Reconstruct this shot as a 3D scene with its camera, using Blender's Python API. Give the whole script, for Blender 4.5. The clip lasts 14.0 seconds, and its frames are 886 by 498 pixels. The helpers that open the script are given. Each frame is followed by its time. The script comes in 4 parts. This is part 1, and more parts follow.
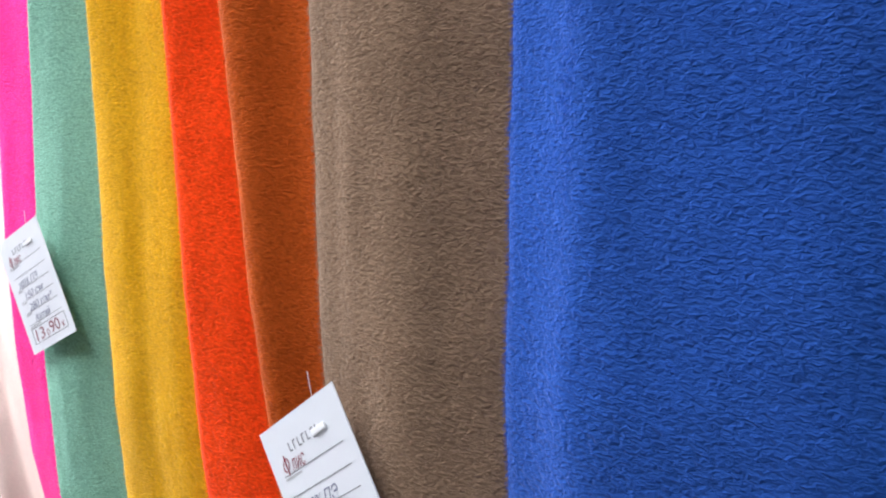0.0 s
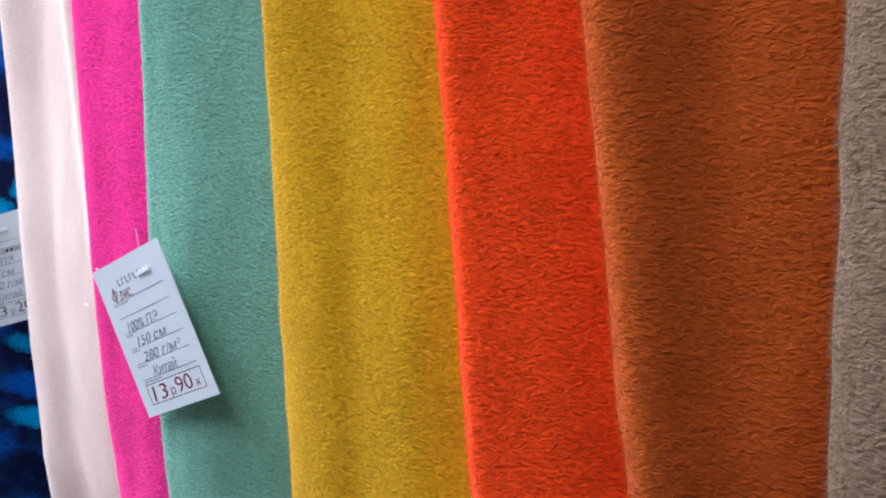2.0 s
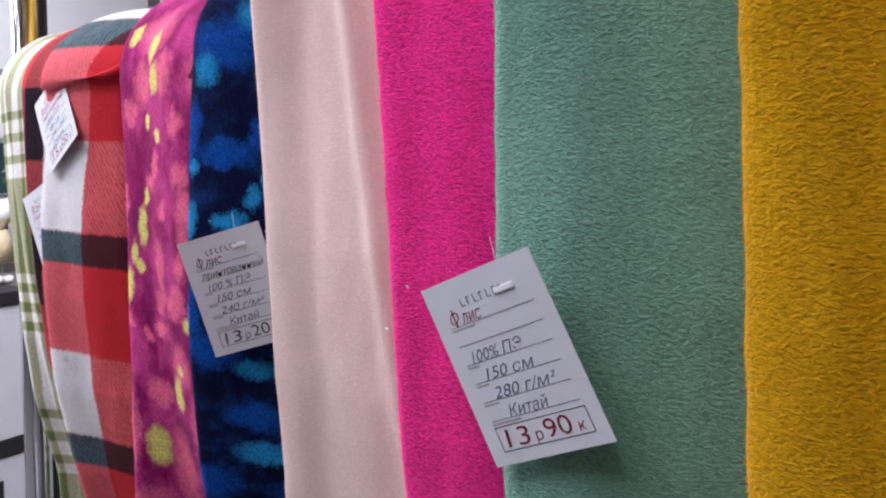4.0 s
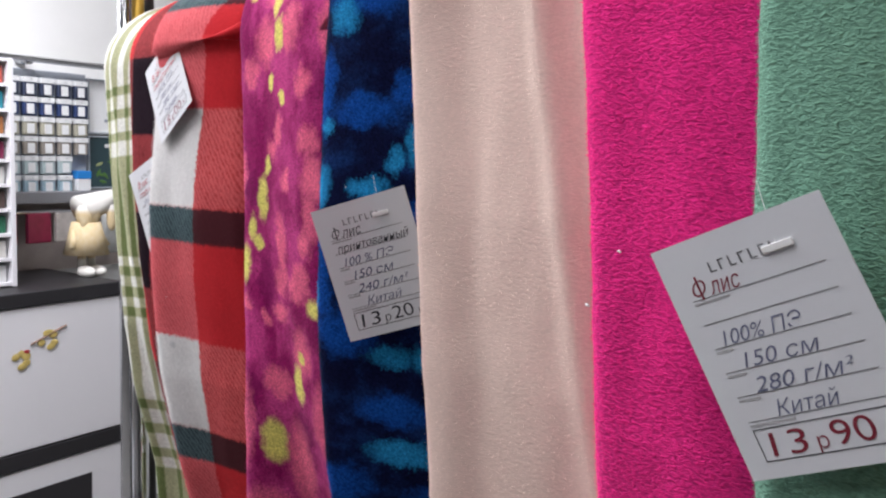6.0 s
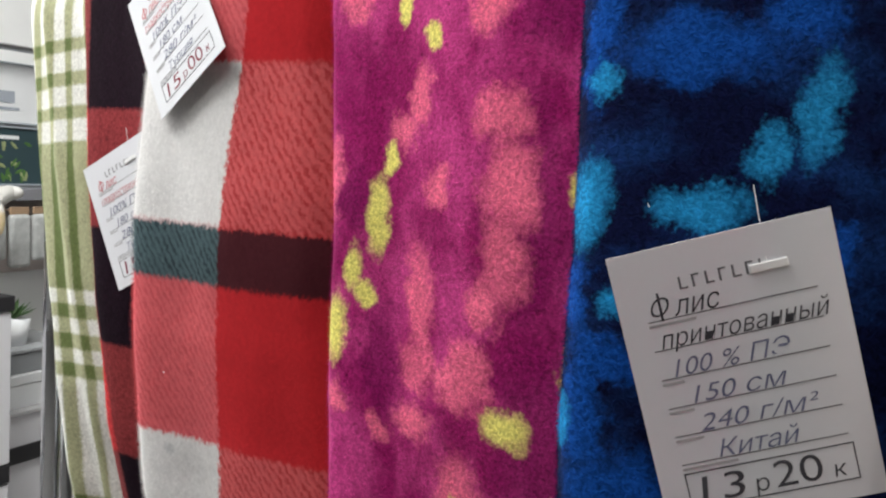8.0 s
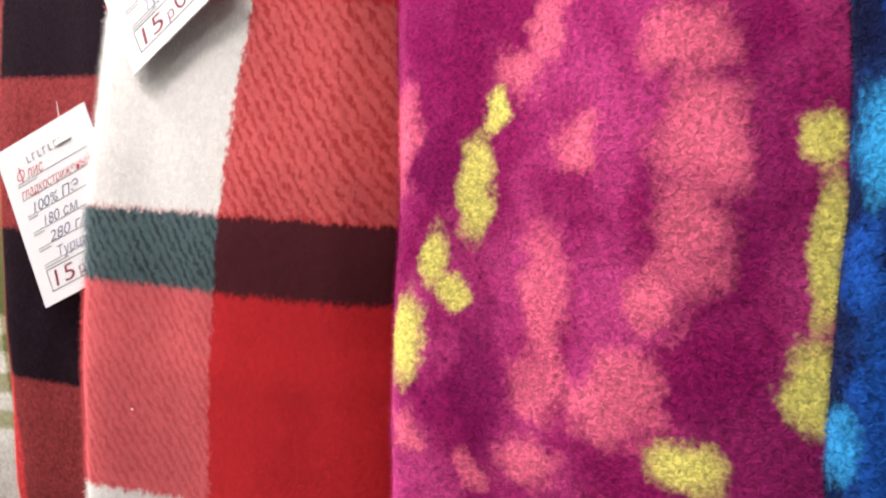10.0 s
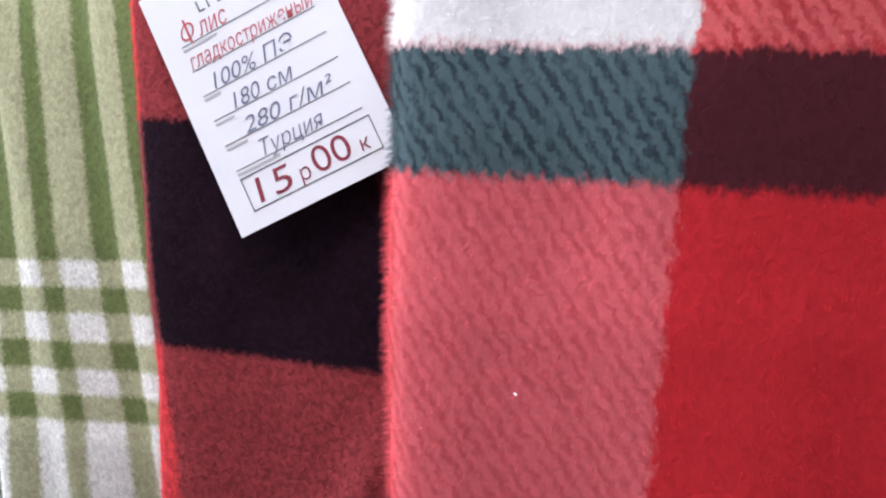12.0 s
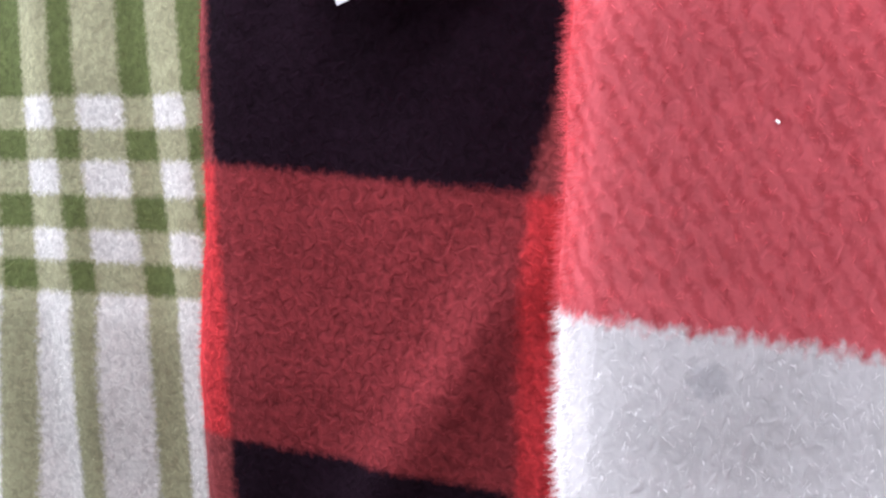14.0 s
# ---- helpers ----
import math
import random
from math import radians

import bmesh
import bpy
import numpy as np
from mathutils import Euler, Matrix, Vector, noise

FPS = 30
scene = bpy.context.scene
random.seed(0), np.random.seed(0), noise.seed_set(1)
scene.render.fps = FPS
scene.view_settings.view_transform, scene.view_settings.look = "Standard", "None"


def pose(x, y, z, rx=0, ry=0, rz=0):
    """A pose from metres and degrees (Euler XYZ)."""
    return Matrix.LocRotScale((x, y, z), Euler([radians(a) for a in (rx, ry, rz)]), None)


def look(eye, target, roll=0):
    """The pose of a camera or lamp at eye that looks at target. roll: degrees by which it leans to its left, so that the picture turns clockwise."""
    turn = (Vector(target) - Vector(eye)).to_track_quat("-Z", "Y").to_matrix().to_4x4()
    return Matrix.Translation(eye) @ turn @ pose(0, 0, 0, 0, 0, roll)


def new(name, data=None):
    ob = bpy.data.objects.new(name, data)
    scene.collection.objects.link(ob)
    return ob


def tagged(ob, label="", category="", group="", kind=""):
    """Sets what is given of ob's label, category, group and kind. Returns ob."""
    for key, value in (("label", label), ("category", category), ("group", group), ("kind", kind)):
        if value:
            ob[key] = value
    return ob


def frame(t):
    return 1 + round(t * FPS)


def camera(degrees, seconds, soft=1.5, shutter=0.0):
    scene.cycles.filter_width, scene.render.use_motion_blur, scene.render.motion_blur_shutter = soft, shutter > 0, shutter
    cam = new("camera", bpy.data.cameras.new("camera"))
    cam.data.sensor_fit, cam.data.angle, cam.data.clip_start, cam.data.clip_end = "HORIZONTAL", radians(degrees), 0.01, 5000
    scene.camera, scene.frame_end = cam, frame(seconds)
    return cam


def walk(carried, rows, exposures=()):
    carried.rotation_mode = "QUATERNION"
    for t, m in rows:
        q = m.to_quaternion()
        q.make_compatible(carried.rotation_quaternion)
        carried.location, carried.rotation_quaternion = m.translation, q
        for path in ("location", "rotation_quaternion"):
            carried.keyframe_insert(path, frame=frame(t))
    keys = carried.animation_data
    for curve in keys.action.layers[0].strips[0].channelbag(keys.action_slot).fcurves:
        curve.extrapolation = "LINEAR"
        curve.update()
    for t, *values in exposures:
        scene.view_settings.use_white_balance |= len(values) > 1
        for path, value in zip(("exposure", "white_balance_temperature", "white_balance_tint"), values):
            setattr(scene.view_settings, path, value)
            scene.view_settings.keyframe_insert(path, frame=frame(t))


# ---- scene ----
cam = camera(52.7, 14.0, soft=2.2)
PATH = [
    (0, (-0.0734, 0.0660, 1.3719), (-1.5691, 1.3828, 1.1971), 1.99),
    (0.5, (-0.1251, 0.0604, 1.3809), (-1.6153, 1.3780, 1.1734), 2.53),
    (1, (-0.1898, 0.0659, 1.3849), (-1.6696, 1.3932, 1.1606), 2.56),
    (1.5, (-0.2594, 0.0672, 1.3850), (-1.7216, 1.4122, 1.1509), 2.61),
    (2, (-0.3204, 0.0533, 1.3919), (-1.7562, 1.4210, 1.1335), 2.08),
    (2.5, (-0.3850, 0.0413, 1.3839), (-1.8082, 1.4255, 1.1445), 1.64),
    (3, (-0.4427, 0.0184, 1.3759), (-1.8481, 1.4219, 1.1436), 0.80),
    (3.5, (-0.4851, 0.0027, 1.3717), (-1.9450, 1.3503, 1.1444), 0.92),
    (4, (-0.5085, -0.0079, 1.3695), (-2.0449, 1.2536, 1.1513), 1.14),
    (6.3, (-0.6765, 0.0017, 1.3239), (-2.3128, 1.1327, 1.1155), 1.69),
    (6.5, (-0.7285, 0.0127, 1.3189), (-2.3518, 1.1627, 1.1165), 2.09),
    (7.2, (-0.8948, 0.0393, 1.3255), (-2.4467, 1.2858, 1.1305), 2.83),
    (9.5, (-1.0976, 0.0477, 1.2884), (-2.4407, 1.5255, 1.1784), 4.08),
    (10, (-1.1468, 0.0495, 1.2819), (-2.4110, 1.5971, 1.2073), 3.77),
    (10.5, (-1.2005, 0.0469, 1.2931), (-2.3987, 1.6471, 1.2256), 3.17),
    (11, (-1.2672, 0.0513, 1.2823), (-2.4055, 1.6932, 1.2018), 3.27),
    (11.5, (-1.3259, 0.0606, 1.2616), (-2.4656, 1.7005, 1.1551), 3.17),
    (12, (-1.3985, 0.0720, 1.2372), (-2.5054, 1.7322, 1.1010), 3.43),
    (12.5, (-1.4511, 0.0831, 1.2137), (-2.5663, 1.7340, 1.0404), 3.17),
    (13, (-1.4777, 0.0791, 1.1862), (-2.5553, 1.7600, 1.0747), 4.91),
    (13.5, (-1.4784, 0.0873, 1.1697), (-2.5411, 1.7787, 1.0857), 6.16),
    (14, (-1.4711, 0.1035, 1.1622), (-2.5309, 1.7955, 1.0667), 6.01),
]
EXPOSURES = [
    (0.0, 0.68, 5900, 11), (0.5, 0.46, 5700, 10), (1.5, 0.18, 5250, 7), (3.0, -0.12, 5600, 15), (4.2, -0.66, 5900, 22), (6.3, -0.74, 6200, 11), (7.2, -0.84, 6200, 5),
    (9.3, -0.1, 6900, 13), (10.5, -0.16, 6900, 14), (11.5, -0.3, 6000, 15), (12.5, -0.24, 5900, 18), (14.0, -0.18, 5850, 19),
]
walk(cam, [(t, look(eye, target, roll)) for t, eye, target, roll in PATH], EXPOSURES)

# ---------------------------------------------------------------- world and light
world = bpy.data.worlds.new("world")
scene.world = world
world.use_nodes = True
world.node_tree.nodes["Background"].inputs["Color"].default_value = (0.9, 0.95, 1.0, 1)
world.node_tree.nodes["Background"].inputs["Strength"].default_value = 0.15

CEILING = 2.75
# Unseen panels, added and placed to shape light on drapes and counter.
ADDED_PANELS = [(-3.2, -1.7), (-2.95, -0.1), (-2.5, -0.35), (-3.0, 0.62), (-1.7, -0.6), (-0.55, -0.75)]
for px, py in ADDED_PANELS:
    # Weak one lifts the upper right drapes, strong one brightens the far counter.
    power = 12 if px > -1 else (52 if py == -0.1 else 34)
    lamp = bpy.data.lights.new("added_panel_light", "AREA")
    lamp.shape, lamp.size, lamp.size_y, lamp.energy, lamp.color = "RECTANGLE", 0.58, 0.58, power, (1.0, 0.985, 0.97)
    new("added_panel_light", lamp).matrix_world = pose(px, py, CEILING - 0.03)


# ---------------------------------------------------------------- small tools
def mesh_from(name, verts, faces, smooth=True):
    me = bpy.data.meshes.new(name)
    me.from_pydata([tuple(v) for v in verts], [], faces)
    me.update()
    me.polygons.foreach_set("use_smooth", [smooth] * len(me.polygons))
    return me


def piece(name, me, material, parent=None, label=""):
    ob = new(name, me)
    me.materials.append(material)
    if parent:
        ob.parent = parent
    if label:
        tagged(ob, label)
    return ob


def part(name, bm, material, parent=None, label="", smooth=False):
    me = bpy.data.meshes.new(name)
    bm.to_mesh(me)
    bm.free()
    me.polygons.foreach_set("use_smooth", [smooth] * len(me.polygons))
    return piece(name, me, material, parent, label)


def box(x0, x1, y0, y1, z0, z1, bevel=0.0, bm=None):
    bm = bm or bmesh.new()
    m = Matrix.Translation(((x0 + x1) / 2, (y0 + y1) / 2, (z0 + z1) / 2)) @ Matrix.Diagonal((x1 - x0, y1 - y0, z1 - z0, 1))
    made = bmesh.ops.create_cube(bm, size=1, matrix=m)
    if bevel:
        edges = list({e for v in made["verts"] for e in v.link_edges})
        bmesh.ops.bevel(bm, geom=edges, offset=bevel, segments=2, affect="EDGES", profile=0.5)
    return bm


def tube(a, b, r, bm=None, segments=20, r2=None):
    bm = bm or bmesh.new()
    a, b = Vector(a), Vector(b)
    turn = (b - a).to_track_quat("Z", "Y").to_matrix().to_4x4()
    bmesh.ops.create_cone(bm, cap_ends=True, segments=segments, radius1=r, radius2=r if r2 is None else r2,
                          depth=(b - a).length, matrix=Matrix.Translation((a + b) / 2) @ turn)
    return bm


def ball(c, rx, ry, rz, bm=None, sub=3):
    bm = bm or bmesh.new()
    bmesh.ops.create_icosphere(bm, subdivisions=sub, radius=1, matrix=Matrix.Translation(c) @ Matrix.Diagonal((rx, ry, rz, 1)))
    return bm


def empty(name, m=None):
    ob = new(name)
    if m is not None:
        ob.matrix_world = m
    return ob


# ---------------------------------------------------------------- materials
class Nodes:
    def __init__(self, name):
        self.mat = bpy.data.materials.new(name)
        self.mat.use_nodes = True
        self.tree = self.mat.node_tree
        self.shader = self.tree.nodes["Principled BSDF"]
        self.place = self.add("ShaderNodeNewGeometry").outputs["Position"]

    def add(self, kind):
        return self.tree.nodes.new(kind)

    def wire(self, a, b):
        if hasattr(a, "links"):
            self.tree.links.new(a, b)
        else:
            b.default_value = a

    def math(self, op, a, b=0.0, c=0.0, clamp=False):
        n = self.add("ShaderNodeMath")
        n.operation, n.use_clamp = op, clamp
        for v, s in zip((a, b, c), n.inputs):
            self.wire(v, s)
        return n.outputs[0]

    def noise(self, scale, detail=2.0, rough=0.5, stretch=None, offset=(0, 0, 0), distort=0.0):
        n = self.add("ShaderNodeTexNoise")
        n.inputs["Scale"].default_value, n.inputs["Detail"].default_value = scale, detail
        n.inputs["Roughness"].default_value, n.inputs["Distortion"].default_value = rough, distort
        m = self.add("ShaderNodeMapping")
        m.inputs["Scale"].default_value = stretch or (1, 1, 1)
        m.inputs["Location"].default_value = offset
        self.wire(self.place, m.inputs["Vector"])
        self.wire(m.outputs[0], n.inputs["Vector"])
        return n.outputs[0]

    def xyz(self):
        n = self.add("ShaderNodeSeparateXYZ")
        self.wire(self.place, n.inputs[0])
        return n.outputs

    def step(self, v, lo, hi):
        n = self.add("ShaderNodeMapRange")
        n.interpolation_type = "SMOOTHSTEP"
        n.inputs["From Min"].default_value, n.inputs["From Max"].default_value = lo, hi
        self.wire(v, n.inputs["Value"])
        return n.outputs[0]

    def mix(self, f, a, b, mode="MIX"):
        n = self.add("ShaderNodeMix")
        n.data_type, n.blend_type, n.clamp_factor = "RGBA", mode, True
        self.wire(f, n.inputs[0])
        for v, s in ((a, n.inputs[6]), (b, n.inputs[7])):
            self.wire((*v, 1) if isinstance(v, tuple) else v, s)
        return n.outputs[2]

    def bump(self, height, strength, distance, after=None):
        n = self.add("ShaderNodeBump")
        n.inputs["Strength"].default_value, n.inputs["Distance"].default_value = strength, distance
        self.wire(height, n.inputs["Height"])
        if after:
            self.wire(after, n.inputs["Normal"])
        return n.outputs[0]

    def finish(self, colour, rough=0.9, normal=None, metal=0.0, sheen=0.0, specular=0.2):
        s = self.shader.inputs
        self.wire((*colour, 1) if isinstance(colour, tuple) else colour, s["Base Color"])
        self.wire(rough, s["Roughness"])
        s["Metallic"].default_value, s["Specular IOR Level"].default_value = metal, specular
        if sheen:
            s["Sheen Weight"].default_value, s["Sheen Roughness"].default_value = sheen, 0.35
        if normal:
            self.wire(normal, s["Normal"])
        return self.mat


def srgb(r, g, b):
    return tuple((c / 255 / 12.92 if c < 10 else ((c / 255 + 0.055) / 1.055) ** 2.4) for c in (r, g, b))


def fleece_finish(k, colour, grain=(380, 320, 720), depth=0.0013, tone=0.48, seed=0.0, bump=1.0, sheen=1.0):
    """Pile: clumps of fibres a few millimetres across, finer hair on them and slow patches where it was brushed."""
    o = (seed * 3.7, seed * 1.3, seed * 2.1)
    clump = k.noise(1.0, 1.2, 0.5, grain, o, 0.8)
    hair = k.noise(1.0, 2.0, 0.6, (grain[0] * 3.2, grain[1] * 3, grain[2] * 2.6), o)
    slow = k.noise(16, 2.0, 0.5, (1, 1, 0.6), o)
    h = k.math("ADD", clump, k.math("MULTIPLY", hair, 0.22))
    # Hollows between clumps darkened in the colour, standing in for their shade.
    shade = k.math("ADD", k.math("MULTIPLY", k.math("SUBTRACT", clump, 0.5), tone * 2.2), 1.0)
    shade = k.math("ADD", shade, k.math("MULTIPLY", k.math("SUBTRACT", slow, 0.5), 0.35))
    n = k.add("ShaderNodeVectorMath")
    n.operation = "SCALE"
    k.wire((*colour, ) if isinstance(colour, tuple) else colour, n.inputs[0])
    k.wire(shade, n.inputs["Scale"])
    pale = k.mix(0.10, colour, (0.9, 0.9, 0.9))
    k.wire(pale, k.shader.inputs["Sheen Tint"])
    return k.finish(n.outputs[0], 1.0, k.bump(h, bump, depth), sheen=sheen, specular=0.05)


def plain_fleece(name, colour, seed, **kw):
    return fleece_finish(Nodes(name), colour, seed=seed, **kw)


def blobs(k, spots, warp, soft=0.55):
    """How much a place lies inside any of the ellipses (x, z, half width, half height), with a ragged outline."""
    x, _, z = k.xyz()
    wx = k.math("MULTIPLY", k.math("SUBTRACT", k.noise(70, 3.0, 0.6, offset=(3, 0, 0)), 0.5), warp)
    wz = k.math("MULTIPLY", k.math("SUBTRACT", k.noise(70, 3.0, 0.6, offset=(0, 0, 9)), 0.5), warp)
    fx = k.math("MULTIPLY", k.math("SUBTRACT", k.noise(480, 2.0, 0.6, offset=(1, 5, 0)), 0.5), 0.006 if soft < 0.5 else 0.004)
    fz = k.math("MULTIPLY", k.math("SUBTRACT", k.noise(420, 2.0, 0.6, offset=(4, 0, 2)), 0.5), 0.010 if soft < 0.5 else 0.006)
    x, z = k.math("ADD", k.math("ADD", x, wx), fx), k.math("ADD", k.math("ADD", z, wz), fz)
    best = None
    for cx, cz, rx, rz in spots:
        dx, dz = k.math("MULTIPLY", k.math("SUBTRACT", x, cx), 1 / rx), k.math("MULTIPLY", k.math("SUBTRACT", z, cz), 1 / rz)
        d = k.math("ADD", k.math("MULTIPLY", dx, dx), k.math("MULTIPLY", dz, dz))
        best = d if best is None else k.math("MINIMUM", best, d)
    speck = k.math("MULTIPLY", k.math("SUBTRACT", k.noise(520, 2.0, 0.6, (1, 1, 0.8), (7, 7, 7)), 0.5), 0.6 if soft < 0.5 else 0.3)
    return k.math("SUBTRACT", 1.0, k.step(k.math("ADD", best, speck), soft * 0.4, 1.75 if soft < 0.5 else 1.6))


def steps_of(k, v, edges, soft):
    """1 and 0 by turns along v, changing at each edge; ragged by soft."""
    total = None
    for i, e in enumerate(edges):
        s = k.math("MULTIPLY", k.step(v, e - soft, e + soft), 1.0 if i % 2 == 0 else -1.0)
        total = s if total is None else k.math("ADD", total, s)
    return total


def red_plaid():
    k = Nodes("red_plaid_fleece")
    x, _, z = k.xyz()
    rag = k.math("MULTIPLY", k.math("SUBTRACT", k.noise(420, 2.0, 0.6, (1, 1, 0.6)), 0.5), 0.008)
    zz, xx = k.math("ADD", z, rag), k.math("ADD", x, rag)
    col = k.step(k.math("SUBTRACT", xx, k.math("MULTIPLY", k.math("SUBTRACT", z, 1.276), 0.048)), -1.475, -1.472)
    white, grey = [], []
    for i in range(-4, 3):
        b = 1.276 + 0.230 * i
        white += [b, b + 0.096]
        grey += [b - 0.035, b]
    w, g = steps_of(k, zz, white, 0.0022), steps_of(k, zz, grey, 0.0022)
    # Twill ridges drawn as darker colour, standing in for shade in the weave.
    warp = k.math("MULTIPLY", k.math("SUBTRACT", k.noise(230, 3.0, 0.65), 0.5), 10.5)
    phase = k.math("ADD", k.math("MULTIPLY", k.math("ADD", k.math("MULTIPLY", x, 0.84), k.math("MULTIPLY", z, 0.54)), 6.2832 / 0.0042), warp)
    tw = k.math("MULTIPLY", k.step(k.math("SINE", phase), -0.7, 1.0), k.step(k.noise(300, 2.0, 0.6, (1, 1, 0.5)), 0.2, 0.65))
    salmon = k.mix(k.math("MULTIPLY", tw, 0.6), (0.62, 0.124, 0.140), (0.44, 0.052, 0.062))
    left = k.mix(w, k.mix(g, salmon, k.mix(tw, (0.075, 0.115, 0.125), (0.03, 0.045, 0.055))), (0.67, 0.66, 0.65))
    right = k.mix(w, k.mix(g, (0.50, 0.025, 0.032), (0.066, 0.015, 0.020)), k.mix(tw, (0.60, 0.118, 0.122), (0.42, 0.046, 0.052)))
    left = k.mix(k.math("MULTIPLY", blobs(k, [(-1.519, 1.132, 0.004, 0.003)], 0.006), 0.25), left, (0.12, 0.15, 0.19))
    return fleece_finish(k, k.mix(col, left, right), (420, 340, 300), 0.0010, 0.16, 4, 0.3)


def dark_plaid():
    k = Nodes("dark_plaid_fleece")
    x, _, z = k.xyz()
    rag = k.math("MULTIPLY", k.math("SUBTRACT", k.noise(420, 2.0, 0.6), 0.5), 0.005)
    zz, xx = k.math("ADD", z, rag), k.math("ADD", x, rag)
    bands = []
    for i in range(-4, 3):
        b = 1.168 + 0.1795 * i
        bands += [b, b + 0.0895]
    d = steps_of(k, zz, bands, 0.002)
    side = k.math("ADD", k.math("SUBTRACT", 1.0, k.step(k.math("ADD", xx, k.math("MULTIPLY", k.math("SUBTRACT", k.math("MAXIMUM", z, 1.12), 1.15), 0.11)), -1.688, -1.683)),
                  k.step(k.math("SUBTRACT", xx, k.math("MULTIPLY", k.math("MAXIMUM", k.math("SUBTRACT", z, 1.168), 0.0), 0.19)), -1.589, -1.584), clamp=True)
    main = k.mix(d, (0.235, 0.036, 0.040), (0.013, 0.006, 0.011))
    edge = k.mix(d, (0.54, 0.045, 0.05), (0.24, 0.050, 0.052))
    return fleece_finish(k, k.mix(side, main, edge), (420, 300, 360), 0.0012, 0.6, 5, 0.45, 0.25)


def green_plaid():
    k = Nodes("green_plaid_fleece")
    x, _, z = k.xyz()
    rag = k.math("MULTIPLY", k.math("SUBTRACT", k.noise(500, 2.0, 0.6), 0.5), 0.005)
    zz, xx = k.math("ADD", z, rag), k.math("ADD", x, rag)
    zz = k.math("SUBTRACT", zz, k.math("MULTIPLY", k.math("ADD", x, 1.78), 0.075))
    slant = k.math("ADD", xx, k.math("MULTIPLY", k.math("SUBTRACT", k.math("MAXIMUM", z, 1.11), 1.05), 0.17))
    stripes = steps_of(k, slant, [-1.9100, -1.8950, -1.8780, -1.8630, -1.8460, -1.8310, -1.8140, -1.7990, -1.7815, -1.7715, -1.7510, -1.7370, -1.7190, -1.7050, -1.6880, -1.6740], 0.0018)
    rows = steps_of(k, zz, [0.80, 0.90, 0.915, 0.929, 0.950, 0.965, 0.985, 0.999, 1.112, 1.125, 1.138, 1.152, 1.166, 1.179, 1.192, 1.325, 1.345, 1.357, 1.375, 1.388, 1.406, 1.418, 1.56, 1.7], 0.0018)
    total = k.math("MULTIPLY", k.math("ADD", stripes, rows), 0.5)
    ramp = k.add("ShaderNodeValToRGB")
    e = ramp.color_ramp.elements
    e[0].position, e[0].color = 0.0, (0.66, 0.66, 0.62, 1)
    e[1].position, e[1].color = 1.0, (0.120, 0.152, 0.055, 1)
    mid = e.new(0.5)
    mid.color = (0.34, 0.345, 0.21, 1)
    k.wire(total, ramp.inputs[0])
    return fleece_finish(k, ramp.outputs[0], (420, 300, 360), 0.0010, 0.4, 6, 0.4)


def magenta_dye():
    k = Nodes("magenta_tie_dye_fleece")
    pink = blobs(k, [(-1.271, 1.342, .014, .011), (-1.263, 1.313, .015, .019), (-1.265, 1.281, .013, .020), (-1.276, 1.260, .010, .012), (-1.306, 1.310, .009, .010),
                     (-1.316, 1.252, .009, .028), (-1.317, 1.224, .012, .012), (-1.283, 1.227, .013, .015), (-1.381, 1.310, .010, .020), (-1.367, 1.200, .008, .009),
                     (-1.319, 1.197, .012, .009), (-1.342, 1.188, .008, .007), (-1.331, 1.335, .012, .008), (-1.368, 1.400, .014, .013), (-1.280, 1.389, .011, .013),
                     (-1.319, 1.350, .007, .014), (-1.291, 1.220, .016, .010), (-1.330, 1.133, .016, .014), (-1.290, 1.165, .014, .022), (-1.370, 1.090, .016, .04), (-1.260, 1.110, .02, .035),
                     (-1.310, 1.060, .016, .04), (-1.240, 1.430, .018, .03), (-1.330, 1.475, .03, .02), (-1.345, 1.425, .016, .02), (-1.300, 1.435, .016, .02), (-1.350, 1.000, .03, .03), (-1.265, 1.000, .02, .05)], 0.022, 0.1)
    dark = blobs(k, [(-1.255, 1.30, .022, .05), (-1.24, 1.20, .03, .05), (-1.36, 1.30, .012, .02), (-1.34, 1.22, .012, .03), (-1.245, 1.39, .02, .02), (-1.36, 1.12, .012, .02), (-1.30, 1.09, .014, .03)], 0.035, 0.1)
    yellow = blobs(k, [(-1.340, 1.321, .006, .008), (-1.346, 1.293, .008, .020), (-1.361, 1.266, .007, .011), (-1.353, 1.254, .007, .008), (-1.371, 1.234, .008, .017),
                       (-1.228, 1.313, .007, .009), (-1.225, 1.279, .006, .024), (-1.227, 1.238, .009, .015), (-1.263, 1.207, .013, .009), (-1.300, 1.137, .008, .017), (-1.313, 1.378, .006, .006), (-1.233, 1.173, .010, .008), (-1.292, 1.161, .005, .006),
                       (-1.336, 1.078, .011, .02), (-1.32, 1.43, .008, .014), (-1.371, 1.473, .008, .01), (-1.329, 1.46, .007, .016), (-1.335, 1.39, .005, .008), (-1.25, 1.03, .01, .02)], 0.014)
    fade = k.noise(28, 3.0, 0.6, (1, 1, 0.7))
    base = k.mix(k.step(fade, 0.36, 0.66), (0.23, 0.008, 0.088), (0.47, 0.048, 0.20))
    base = k.mix(k.math("MULTIPLY", dark, 0.8), base, (0.16, 0.005, 0.070))
    c = k.mix(k.math("MULTIPLY", pink, k.math("ADD", fade, 0.25)), base, (0.80, 0.155, 0.25))
    return fleece_finish(k, k.mix(yellow, c, (0.68, 0.61, 0.16)), (620, 420, 620), 0.0010, 0.75, 7, 0.45)


